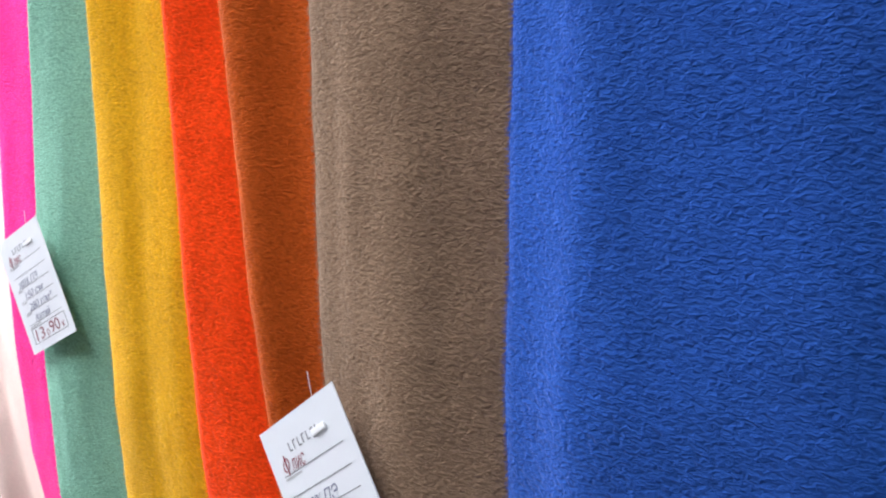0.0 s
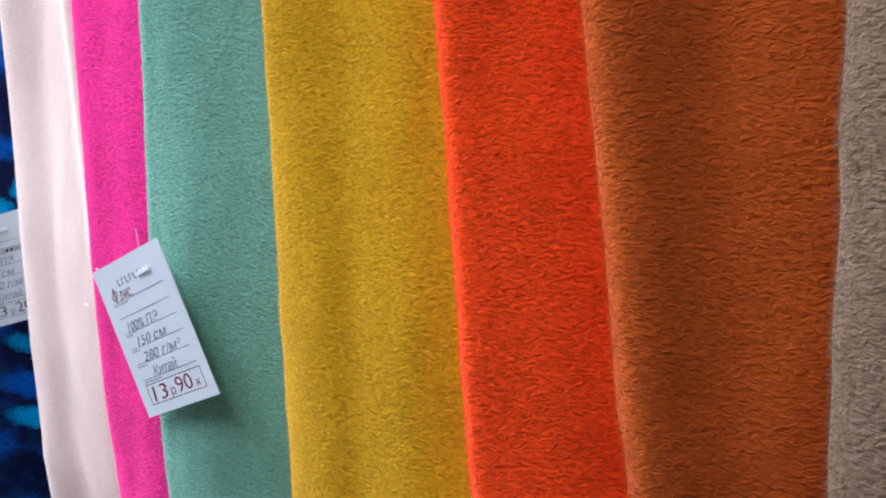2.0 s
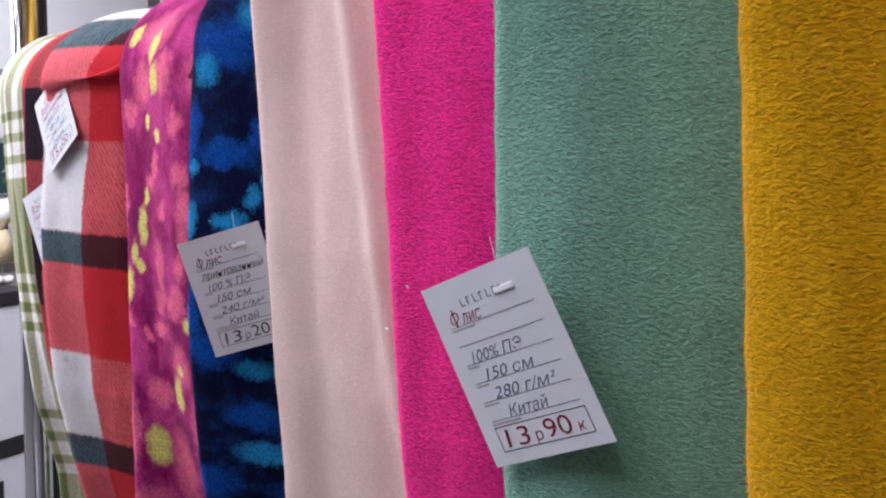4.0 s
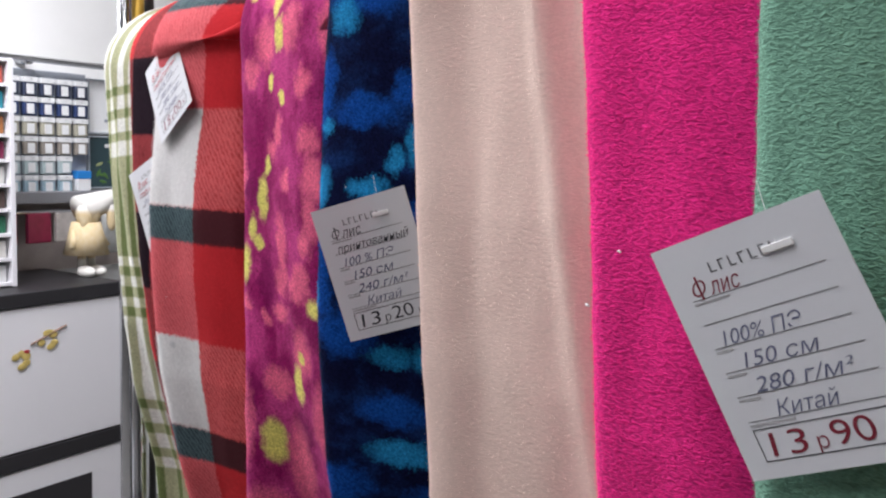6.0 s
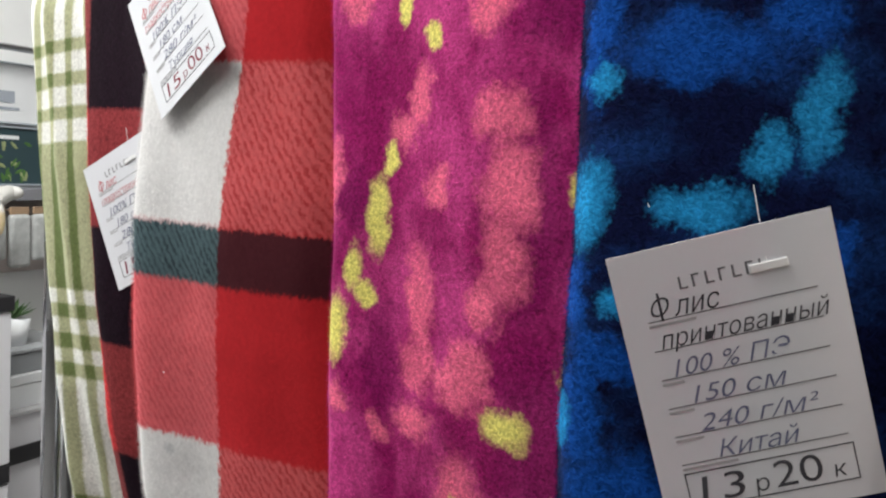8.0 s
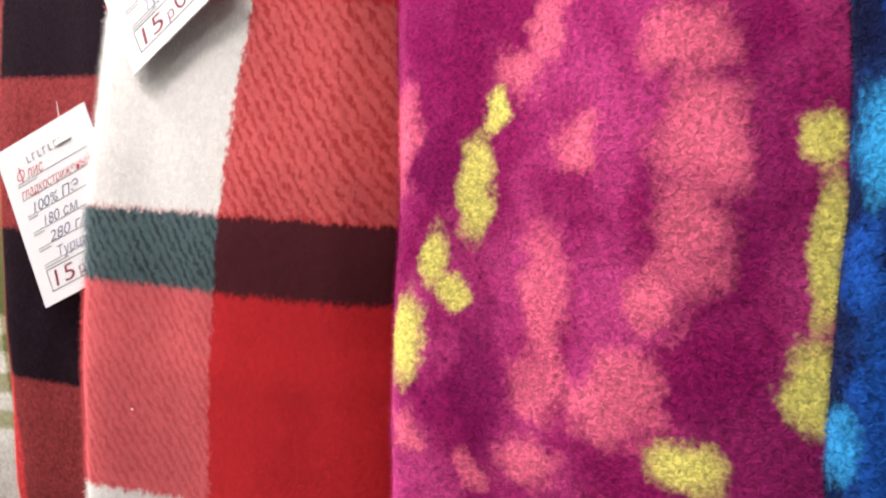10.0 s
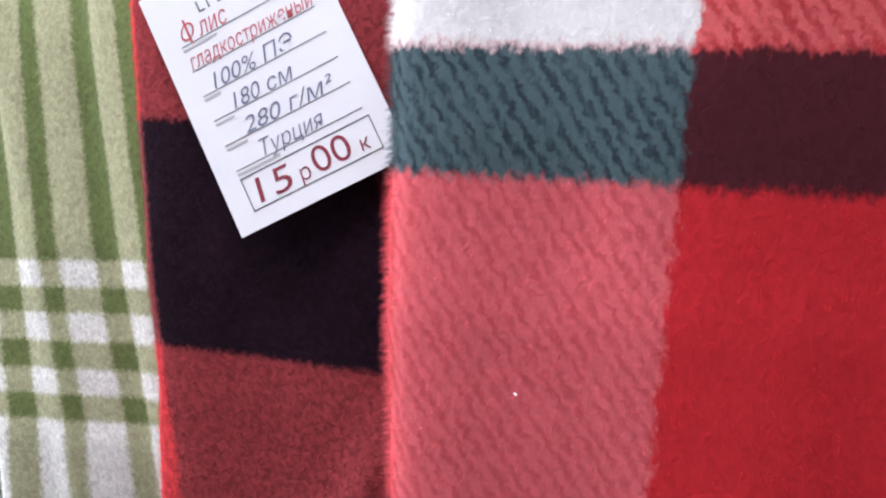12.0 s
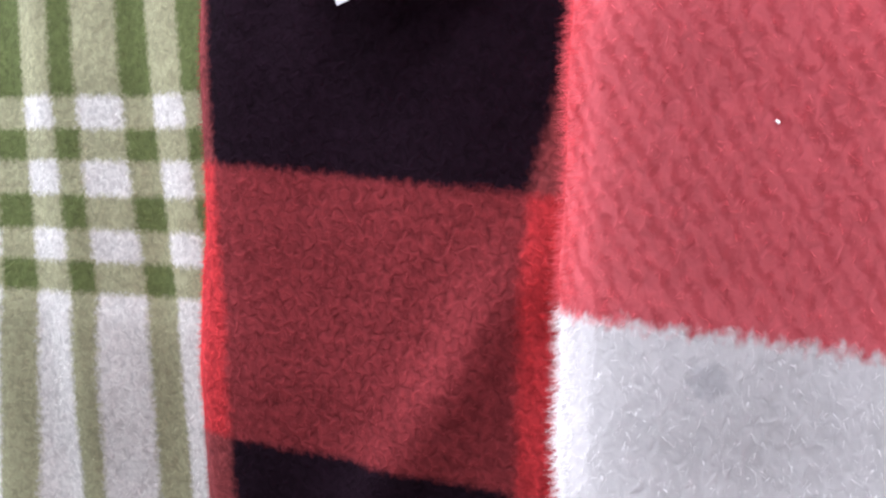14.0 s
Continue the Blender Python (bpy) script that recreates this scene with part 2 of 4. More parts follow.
def blue_dye():
    k = Nodes("blue_tie_dye_fleece")
    mid = blobs(k, [(-1.206, 1.375, .007, .030), (-1.175, 1.364, .022, .012), (-1.148, 1.378, .010, .013), (-1.185, 1.204, .018, .018), (-1.203, 1.245, .006, .020),
                    (-1.136, 1.295, .007, .012), (-1.159, 1.228, .008, .008), (-1.208, 1.275, .007, .013), (-1.195, 1.254, .015, .008), (-1.202, 1.228, .009, .014), (-1.110, 1.420, .03, .03), (-1.180, 1.450, .03, .02),
                    (-1.155, 1.150, .02, .012), (-1.120, 1.080, .03, .016), (-1.190, 1.090, .02, .015), (-1.160, 1.020, .04, .014), (-1.2, 0.96, .02, .03)], 0.022, 0.1)
    cyan = blobs(k, [(-1.141, 1.344, .006, .018), (-1.154, 1.328, .006, .010), (-1.170, 1.309, .013, .008), (-1.205, 1.308, .008, .016), (-1.156, 1.189, .013, .009), (-1.134, 1.191, .010, .010),
                     (-1.203, 1.352, .005, .006), (-1.189, 1.275, .008, .006), (-1.212, 1.228, .006, .010), (-1.150, 1.118, .02, .010), (-1.195, 1.430, .012, .012), (-1.110, 1.140, .015, .010), (-1.150, 1.475, .02, .015)], 0.014, 0.2)
    fade = k.noise(30, 4.0, 0.65, (0.8, 1, 1.2))
    base = k.mix(k.step(fade, 0.42, 0.72), (0.004, 0.006, 0.030), (0.008, 0.028, 0.115))
    c = k.mix(k.math("MULTIPLY", mid, 0.75), base, (0.008, 0.075, 0.36))
    return fleece_finish(k, k.mix(k.math("MULTIPLY", cyan, 0.9), c, (0.02, 0.24, 0.50)), (560, 420, 560), 0.0011, 0.8, 8, 0.6, 0.5)


def surface(name, colour, rough, metal=0.0, specular=0.5, vary=0.08, scale=9, fine=0.0004):
    k = Nodes(name)
    a, b = k.noise(scale, 3.0, 0.6), k.noise(scale * 22, 2.0)
    v = k.math("ADD", k.math("MULTIPLY", k.math("SUBTRACT", a, 0.5), vary * 2), k.math("ADD", 1.0, k.math("MULTIPLY", k.math("SUBTRACT", b, 0.5), vary)))
    n = k.add("ShaderNodeVectorMath")
    n.operation = "SCALE"
    k.wire(colour, n.inputs[0])
    k.wire(v, n.inputs["Scale"])
    r = k.math("ADD", rough, k.math("MULTIPLY", k.math("SUBTRACT", a, 0.5), 0.15), clamp=True)
    return k.finish(n.outputs[0], r, k.bump(b, 0.3, fine), metal=metal, specular=specular)


WALL = surface("white_wall_paint", (0.80, 0.80, 0.79), 0.8, vary=0.03)
CEIL = surface("ceiling_tile", (0.78, 0.78, 0.77), 0.95, vary=0.04)
# Darkened to hold down light bounced up onto the drapes.
FLOOR = surface("grey_floor_vinyl", (0.15, 0.145, 0.14), 0.45, vary=0.12)
CHROME = surface("chrome", (0.62, 0.63, 0.65), 0.14, 1.0, vary=0.05)
BRASS = surface("brass", (0.58, 0.36, 0.08), 0.3, 1.0, vary=0.08)
BLACK = surface("black_laminate", (0.020, 0.019, 0.022), 0.45, vary=0.2)
BLACK_METAL = surface("black_metal", (0.015, 0.015, 0.017), 0.4, vary=0.2)
WHITE = surface("white_laminate", (0.78, 0.77, 0.80), 0.4, vary=0.02)
PAPER = surface("tag_card", (0.68, 0.69, 0.72), 0.55, specular=0.4, vary=0.025, scale=20, fine=0.0001)
PLASTIC = surface("clear_tie_plastic", (0.85, 0.85, 0.85), 0.2, vary=0.02)
INK_BLACK = surface("black_ink", (0.05, 0.05, 0.06), 0.6, vary=0.3)
INK_GREY = surface("printed_grey", (0.15, 0.15, 0.16), 0.6, vary=0.15)
INK_BLUE = surface("blue_black_ink", (0.13, 0.14, 0.23), 0.6, vary=0.3)
INK_RED = surface("red_ink", (0.46, 0.07, 0.08), 0.6, vary=0.3)
INK_WINE = surface("wine_red_ink", (0.20, 0.012, 0.03), 0.6, vary=0.3)

FABRIC = {
    "pale": plain_fleece("pale_green_fleece", (0.30, 0.42, 0.36), 9),
    "blue": plain_fleece("royal_blue_fleece", (0.019, 0.064, 0.275), 1),
    "brown": plain_fleece("brown_fleece", (0.190, 0.122, 0.077), 2),
    "rust": plain_fleece("rust_fleece", (0.44, 0.078, 0.009), 3),
    "orange": plain_fleece("orange_fleece", (0.86, 0.062, 0.004), 10),
    "yellow": plain_fleece("mustard_fleece", (0.56, 0.295, 0.002), 11),
    "green": plain_fleece("sage_green_fleece", (0.185, 0.365, 0.270), 12),
    "pink": plain_fleece("hot_pink_fleece", (0.90, 0.036, 0.27), 13),
    "beige": plain_fleece("cream_pink_fleece", (0.72, 0.55, 0.48), 14, tone=0.13, bump=0.25),
    "tie": blue_dye(),
    "magenta": magenta_dye(),
    "red": red_plaid(),
    "dark": dark_plaid(),
    "gplaid": green_plaid(),
}

# ---------------------------------------------------------------- the room
# Unseen floor kept dark, east and south walls set back, to cut bounced light.
ROOM = (-6.2, 6.0, -5.2, 3.4)
x0, x1, y0, y1 = ROOM
tagged(part("floor", box(x0, x1, y0, y1, -0.1, 0), FLOOR), "grey vinyl shop floor, unseen, darkened to cut bounced light", "floor", kind="structure")
tagged(part("ceiling", box(x0, x1, y0, y1, CEILING, CEILING + 0.1), CEIL), "white suspended shop ceiling", "ceiling", kind="structure")
for nm, b in (("wall_west", (x0 - 0.12, x0, y0, y1)), ("wall_east", (x1, x1 + 0.12, y0, y1)),
              ("wall_south", (x0 - 0.12, x1 + 0.12, y0 - 0.12, y0)), ("wall_north", (x0 - 0.12, x1 + 0.12, y1, y1 + 0.12))):
    tagged(part(nm, box(*b, 0, CEILING), WALL), "plain white painted shop wall", "wall", kind="structure")
GLOW = bpy.data.materials.new("light_panel_diffuser")
GLOW.use_nodes = True
GLOW.node_tree.nodes["Principled BSDF"].inputs["Emission Color"].default_value = (1, 0.98, 0.96, 1)
GLOW.node_tree.nodes["Principled BSDF"].inputs["Emission Strength"].default_value = 6
# Glowing fittings for the added lamps, none of them in view.
for px, py in ADDED_PANELS:
    lamp = tagged(empty("added_ceiling_light", pose(px, py, CEILING)), "square white ceiling light panel, lit, added out of view", "ceiling light", "ceiling lights")
    part("diffuser", box(-0.29, 0.29, -0.29, 0.29, -0.02, -0.002), GLOW, lamp)
    bm = box(-0.31, -0.292, -0.31, 0.31, -0.024, -0.001)
    for b in ((0.292, 0.31, -0.31, 0.31), (-0.29, 0.29, -0.31, -0.292), (-0.29, 0.29, 0.292, 0.31)):
        box(*b, -0.024, -0.001, bm=bm)
    part("frame", bm, WHITE, lamp)

# ---------------------------------------------------------------- the draped fabrics
KNOTS = (0.95, 1.0, 1.08, 1.15, 1.22, 1.3, 1.38, 1.47, 1.52)
LEFT = {  # where each drape's near fold stands, at the heights of KNOTS, and how far out its face hangs
    "pale": ((-0.1698, -0.1696, -0.1633, -0.1577, -0.1519, -0.1453, -0.1405, -0.1349, -0.1338), 0.265),
    "blue": ((-0.2828, -0.2826, -0.2854, -0.2877, -0.2899, -0.2923, -0.2940, -0.2959, -0.2948), 0.275),
    "brown": ((-0.4241, -0.4230, -0.4235, -0.4240, -0.4245, -0.4252, -0.4281, -0.4314, -0.4289), 0.287),
    "rust": ((-0.4720, -0.4698, -0.4772, -0.4847, -0.4933, -0.5044, -0.5150, -0.5285, -0.5282), 0.305),
    "orange": ((-0.5498, -0.5492, -0.5551, -0.5604, -0.5663, -0.5733, -0.5827, -0.5936, -0.5930), 0.300),
    "yellow": ((-0.7036, -0.7029, -0.7045, -0.7061, -0.7084, -0.7115, -0.7153, -0.7200, -0.7199), 0.302),
    "green": ((-0.8297, -0.8317, -0.8406, -0.8467, -0.8513, -0.8546, -0.8570, -0.8573, -0.8543), 0.301),
    "pink": ((-0.9517, -0.9483, -0.9425, -0.9408, -0.9404, -0.9419, -0.9489, -0.9593, -0.9613), 0.305),
    "beige": ((-1.1001, -1.1002, -1.0999, -1.1006, -1.1032, -1.1045, -1.1087, -1.1111, -1.1072), 0.311),
    "tie": ((-1.2080, -1.2080, -1.2062, -1.2119, -1.2164, -1.2157, -1.2228, -1.2234, -1.2144), 0.305),
    "magenta": ((-1.3751, -1.3751, -1.3734, -1.3766, -1.3827, -1.3863, -1.3952, -1.4010, -1.3966), 0.311),
    "red": ((-1.5405, -1.5405, -1.5482, -1.5546, -1.5566, -1.5599, -1.5635, -1.5688, -1.5712), 0.279),
    "dark": ((-1.7003, -1.7003, -1.6999, -1.6964, -1.7009, -1.7095, -1.7235, -1.7438, -1.7503), 0.303),
    "gplaid": ((-1.8380, -1.8380, -1.8443, -1.8553, -1.8734, -1.8948, -1.9190, -1.9471, -1.9555), 0.323),
}
LEAN = {  # how the near fold leans out of the upright: set back, lean and bow
    "blue": (0.0084, -0.0006, -0.0005),
    "brown": (0.0116, -0.0098, 0.0013),
    "rust": (0.0041, -0.0131, 0.0011),
    "orange": (0.0024, -0.0061, -0.0024),
    "yellow": (0.0059, -0.0063, -0.0058),
    "green": (0.0032, -0.0007, -0.0063),
    "pink": (-0.0025, -0.0044, 0.0004),
    "beige": (-0.0027, -0.0037, -0.0079),
    "tie": (-0.0112, 0.0128, -0.0003),
    "magenta": (-0.0062, 0.0084, -0.0125),
    "red": (-0.0075, 0.0095, -0.0000),
    "dark": (-0.0051, 0.0043, 0.0024),
    "gplaid": (-0.0067, 0.0084, -0.0063),
}
ORDER = list(LEFT)
BAR_Y = 0.43


def bar_z(x):
    return float(np.interp(x, (-1.30, -1.16, -1.03, -0.9), (1.43, 1.445, 1.475, 1.50)))


def left_at(key, z):
    return float(np.interp(z, KNOTS, LEFT[key][0]))


def lean_at(key, z):
    a, b, c = LEAN.get(key, (0.0, 0.0, 0.0))
    u = min(1.1, max(-1.4, (z - 1.3) / 0.2))
    return a + b * u + c * u * u


def recede(z):
    return float(np.interp(z, (0.3, 0.9, 1.0, 1.1, 1.2, 1.3), (0.11, 0.065, 0.04, 0.018, 0.006, 0)))


def profile(y_face, BAR_Z, fine=0.004):
    """Down the front, over the bar and down the back: (y, z, outward y, outward z)."""
    rows = []
    for z in list(np.arange(0.42, 0.95, 0.02)) + list(np.arange(0.95, BAR_Z, fine)):
        rows.append((y_face + recede(z) + (0.006 * min(1.0, max(0.0, (z - 1.27) / 0.1)) if y_face == 0.279 else 0.0), z))
    a, b = BAR_Y - y_face, 0.10
    for i in range(0, 33):
        t = math.pi * i / 32
        rows.append((BAR_Y - a * math.cos(t), BAR_Z + b * math.sin(t)))
    for z in np.arange(BAR_Z - 0.03, 0.55, -0.04):
        rows.append((BAR_Y + a + 0.3 * recede(z), z))
    p = np.array(rows)
    d = np.gradient(p, axis=0)
    d /= np.linalg.norm(d, axis=1)[:, None]
    return np.column_stack([p, -d[:, 1], d[:, 0]])


# pleats: (share of the width, how far it drifts towards the bottom, height, half width)
PLEATS = {
    "blue": [(0.25, 0.03, 0.003, 0.02), (0.7, -0.04, 0.004, 0.03)], "brown": [(0.45, 0.02, 0.003, 0.02), (0.16, 0.0, -0.0015, 0.006)],
    "rust": [(0.35, 0.08, -0.003, 0.012), (0.7, 0.05, 0.003, 0.015)], "orange": [(0.5, 0.02, 0.002, 0.02)],
    "yellow": [(0.35, 0.03, -0.0025, 0.012), (0.6, 0.02, 0.003, 0.015)], "green": [(0.3, 0.0, 0.002, 0.02), (0.12, 0.02, -0.0012, 0.005)],
    "pink": [(0.5, 0.02, 0.002, 0.02)], "beige": [(0.60, 0.34, 0.007, 0.010), (0.70, 0.34, -0.005, 0.012), (0.3, 0.0, -0.003, 0.02)],
    "tie": [(0.5, 0.0, 0.003, 0.03)], "magenta": [(0.6, 0.0, 0.002, 0.03)], "red": [(0.5, 0.0, 0.003, 0.05)],
    "dark": [(1.56, -1.77, 0.0050, 0.013), (0.4, 0.0, -0.003, 0.03)], "gplaid": [(0.25, 0.1, 0.005, 0.012), (0.48, 0.08, -0.005, 0.012), (0.7, 0.05, 0.004, 0.012)],
}
FOLD = {"blue": 0.012, "brown": 0.012, "magenta": 0.013, "red": 0.013, "gplaid": 0.022, "beige": 0.012, "tie": 0.013, "dark": 0.010}
THICK = 0.034
PROUD = {"rust": (0.013, 0.011), "orange": (0.009, 0.007), "yellow": (0.010, 0.010), "green": (0.008, 0.012), "pink": (0.006, 0.007), "brown": (0.008, 0.006), "beige": (0.003, 0.002)}  # how far the near fold bulges out, and its shift


def section(key, z, n_face):
    """Points across one drape: (x, how far out), from its hidden rear edge round the fold and along the face."""
    i = ORDER.index(key)
    bulge, shift = PROUD.get(key, (0.0, 0.0))
    xl = left_at(key, z) + shift
    xr = (left_at(ORDER[i - 1], z) + 0.03) if i else xl + 0.16
    w, r = xr - xl, FOLD.get(key, 0.011)
    xn = xr - 0.03
    ahead = LEFT[ORDER[i - 1]][1] - LEFT[key][1] if i else 0.0
    out = [(xl + 0.016, -THICK), (xl + 0.006, -THICK * 0.86), (xl + 0.001, -THICK * 0.7)]
    for t in np.linspace(0, math.pi / 2, 9):
        out.append((xl + r * (1 - math.cos(t)), bulge - r + r * math.sin(t)))
    seed = i * 7.3
    for u in np.linspace(0, 1, n_face)[1:]:
        x = xl + r + (w - r) * u
        h = 0.0
        lip = bulge * math.exp(-((x - xl - r) / (0.30 * max(0.04, xn - xl))) ** 2)
        share = (x - xl) / w
        for s, drift, a, half in PLEATS.get(key, ()):
            c = xl + w * (s + drift * (1.4 - z) / 0.5)
            h += a * math.exp(-((x - c) / half) ** 2)
        h += 0.0028 * noise.noise((x * 14 + seed, z * 3.5, seed)) + 0.0009 * noise.noise((x * 60 + seed, z * 22, seed))
        back = {"red": 0.042, "dark": 0.018, "tie": 0.055, "green": 0.030, "pink": 0.0, "magenta": 0.0}.get(key, 0.010)
        need = max(0.014, ahead + 0.014 - back) if i else 0.014
        wide = max(0.04, xn - xl)
        tuck = max(0.0, (x - xl - 0.40 * wide) / (0.60 * wide))
        drop = 0.035 * max(0.0, (x - xl - 0.78 * wide) / (0.22 * wide)) ** 1.6 if key == "red" else 0.0
        out.append((x, lip - min(drop, 0.05) + h * min(1.0, u * 6) * (1 - 0.5 * min(1.0, tuck)) - need * min(tuck, 1.4) ** 1.8 - back * min(1.3, max(0.0, (x - xl - r) / max(0.04, xn - xl))) ** 1.25))
    deep = min(out[-1][1], -THICK) - 0.012
    out += [(xr + 0.002, deep), (xr - 0.012, deep - 0.01), (xl + 0.03, -THICK * 1.25)]
    return out


def drape(key, label):
    rows = profile(LEFT[key][1], bar_z(LEFT[key][0][3] + 0.08))
    verts, faces, n = [], [], 0
    for y, z, ny, nz in rows:
        sec = section(key, min(z, 1.52), 44)
        bend = lean_at(key, z)
        n = len(sec)
        jx = 0.0012 * noise.noise((z * 40, ORDER.index(key) * 5.1, y * 30))
        edge = left_at(key, min(z, 1.52)) + 0.008
        verts += [(x + jx, y + bend * math.exp(-(max(0.0, x - edge) / 0.034) ** 2) + ny * h, z + nz * h) for x, h in sec]
    for a in range(len(rows) - 1):
        for b in range(n):
            c = (b + 1) % n
            faces.append((a * n + b, a * n + c, (a + 1) * n + c, (a + 1) * n + b))
    faces.append(tuple(range(n))[::-1])
    faces.append(tuple(range((len(rows) - 1) * n, len(rows) * n)))
    ob = piece("fleece_fabric", mesh_from("fleece_fabric", verts, faces), FABRIC[key])
    return tagged(ob, label, "fabric", "fleece fabrics over the rail")


LABELS = {
    "pale": "pale green plush fleece draped over the rail", "blue": "royal blue plush fleece draped over the rail",
    "brown": "taupe brown plush fleece draped over the rail", "rust": "rust orange plush fleece in a narrow fold",
    "orange": "bright orange red plush fleece in a narrow fold", "yellow": "mustard yellow plush fleece draped over the rail",
    "green": "sage green plush fleece draped over the rail", "pink": "hot pink plush fleece draped over the rail",
    "beige": "cream pink fleece with a soft upright pleat", "tie": "blue and navy tie-dye fleece draped over the rail",
    "magenta": "magenta tie-dye fleece with yellow and pink spots", "red": "red, white and grey large plaid fleece",
    "dark": "dark plum and brick red checked fleece", "gplaid": "green and white plaid fleece over the rail",
}
DRAPES = {key: drape(key, LABELS[key]) for key in ORDER}


def lit_fibre_material(cloth):
    """The same dye on single fibres, colour brightened as if lit; light shines through them."""
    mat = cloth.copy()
    mat.name = cloth.name + "_lit_fibre"
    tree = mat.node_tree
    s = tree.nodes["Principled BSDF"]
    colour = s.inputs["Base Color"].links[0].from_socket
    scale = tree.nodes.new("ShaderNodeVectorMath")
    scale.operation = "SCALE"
    # Brighter than the cloth, to imitate fibres catching light at grazing views.
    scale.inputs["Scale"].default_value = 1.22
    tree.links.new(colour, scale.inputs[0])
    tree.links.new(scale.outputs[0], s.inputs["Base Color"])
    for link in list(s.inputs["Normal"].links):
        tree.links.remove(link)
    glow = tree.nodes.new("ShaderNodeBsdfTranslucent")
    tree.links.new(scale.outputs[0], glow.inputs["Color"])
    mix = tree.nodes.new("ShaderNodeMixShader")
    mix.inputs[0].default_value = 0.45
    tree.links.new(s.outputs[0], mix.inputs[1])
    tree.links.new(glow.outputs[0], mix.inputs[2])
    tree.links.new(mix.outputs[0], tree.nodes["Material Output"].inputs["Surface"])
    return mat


def pile(key, count, seed):
    """Loose fibres standing on the front of a drape: thin blades rooted on its surface, most of them brushed downwards."""
    cloth = DRAPES[key]
    me = cloth.data
    rng = np.random.default_rng(seed)
    n = len(me.polygons)
    centre, normal, area = np.zeros(n * 3), np.zeros(n * 3), np.zeros(n)
    me.polygons.foreach_get("center", centre)
    me.polygons.foreach_get("normal", normal)
    me.polygons.foreach_get("area", area)
    centre, normal = centre.reshape(-1, 3), normal.reshape(-1, 3)
    use = (centre[:, 2] > 0.93) & (centre[:, 1] < BAR_Y) & ((normal[:, 1] < 0.1) | (normal[:, 2] > 0.2)) & (area < 2e-4)
    ids = np.nonzero(use)[0]
    weight = area[ids] * np.where(normal[ids, 0] < -0.35, 6.0, 1.0)  # more fibres on the near fold, added to give it a lit rim
    pick = rng.choice(ids, count, p=weight / weight.sum())
    loops = np.zeros(n, dtype=np.int64)
    me.polygons.foreach_get("loop_start", loops)
    corner = np.zeros(len(me.loops), dtype=np.int64)
    me.loops.foreach_get("vertex_index", corner)
    co = np.zeros(len(me.vertices) * 3)
    me.vertices.foreach_get("co", co)
    co = co.reshape(-1, 3)
    q = co[corner[loops[pick][:, None] + np.arange(4)[None, :]]]
    u, v = rng.random((count, 1)), rng.random((count, 1))
    root = (q[:, 0] * (1 - u) + q[:, 1] * u) * (1 - v) + (q[:, 3] * (1 - u) + q[:, 2] * u) * v
    nrm = normal[pick]
    way = nrm * rng.uniform(0.35, 0.9, (count, 1)) + rng.normal(0, 0.42, (count, 3)) + np.array((0, 0, -0.35))
    way /= np.linalg.norm(way, axis=1)[:, None]
    side = np.cross(way, nrm + rng.normal(0, 0.5, (count, 3)))
    side /= np.linalg.norm(side, axis=1)[:, None] + 1e-9
    # Fold fibres are lengthened too, for the same rim of light.
    length = np.where(nrm[:, :1] < -0.35, 1.25, 1.0) * PILE_LENGTH.get(key, 0.0022) * rng.uniform(0.5, 1.25, (count, 1))
    root = root - nrm * 0.0003
    half = side * PILE_WIDTH.get(key, 0.00014)
    verts = np.stack([root - half, root + half, root + way * length], axis=1).reshape(-1, 3)
    out = bpy.data.meshes.new("nap")
    out.vertices.add(count * 3)
    out.loops.add(count * 3)
    out.polygons.add(count)
    out.vertices.foreach_set("co", verts.ravel())
    out.loops.foreach_set("vertex_index", np.arange(count * 3))
    out.polygons.foreach_set("loop_start", np.arange(count) * 3)
    out.update(calc_edges=True)
    ob = piece("nap", out, lit_fibre_material(FABRIC[key]), cloth)
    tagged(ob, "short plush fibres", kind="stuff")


PILE_WIDTH = {"red": 0.00008, "dark": 0.00010, "gplaid": 0.00010}
PILE_LENGTH = {"red": 0.0030, "dark": 0.0018, "gplaid": 0.0018, "beige": 0.0014, "magenta": 0.0018, "tie": 0.0018, "pink": 0.0016, "green": 0.0017, "yellow": 0.0017, "orange": 0.0017}
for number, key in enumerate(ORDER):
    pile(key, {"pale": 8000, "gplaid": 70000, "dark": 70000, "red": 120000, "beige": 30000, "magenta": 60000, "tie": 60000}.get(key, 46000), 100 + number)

# ---------------------------------------------------------------- the rack
rack = tagged(empty("display_rack", pose(0, 0, 0)), "chrome display rack with a long padded rail and brass post", "rack")
verts, faces = [], []
xs = np.linspace(-1.97, 0.40, 60)
for x in xs:
    for a in np.linspace(0, 2 * math.pi, 28, endpoint=False):
        verts.append((x, BAR_Y + 0.062 * math.cos(a), bar_z(x) - 0.012 + 0.046 * math.sin(a)))
faces = [(r * 28 + q, r * 28 + (q + 1) % 28, (r + 1) * 28 + (q + 1) % 28, (r + 1) * 28 + q) for r in range(59) for q in range(28)]
faces += [tuple(range(28))[::-1], tuple(range(59 * 28, 60 * 28))]
piece("rail", mesh_from("rail", verts, faces), CHROME, rack)
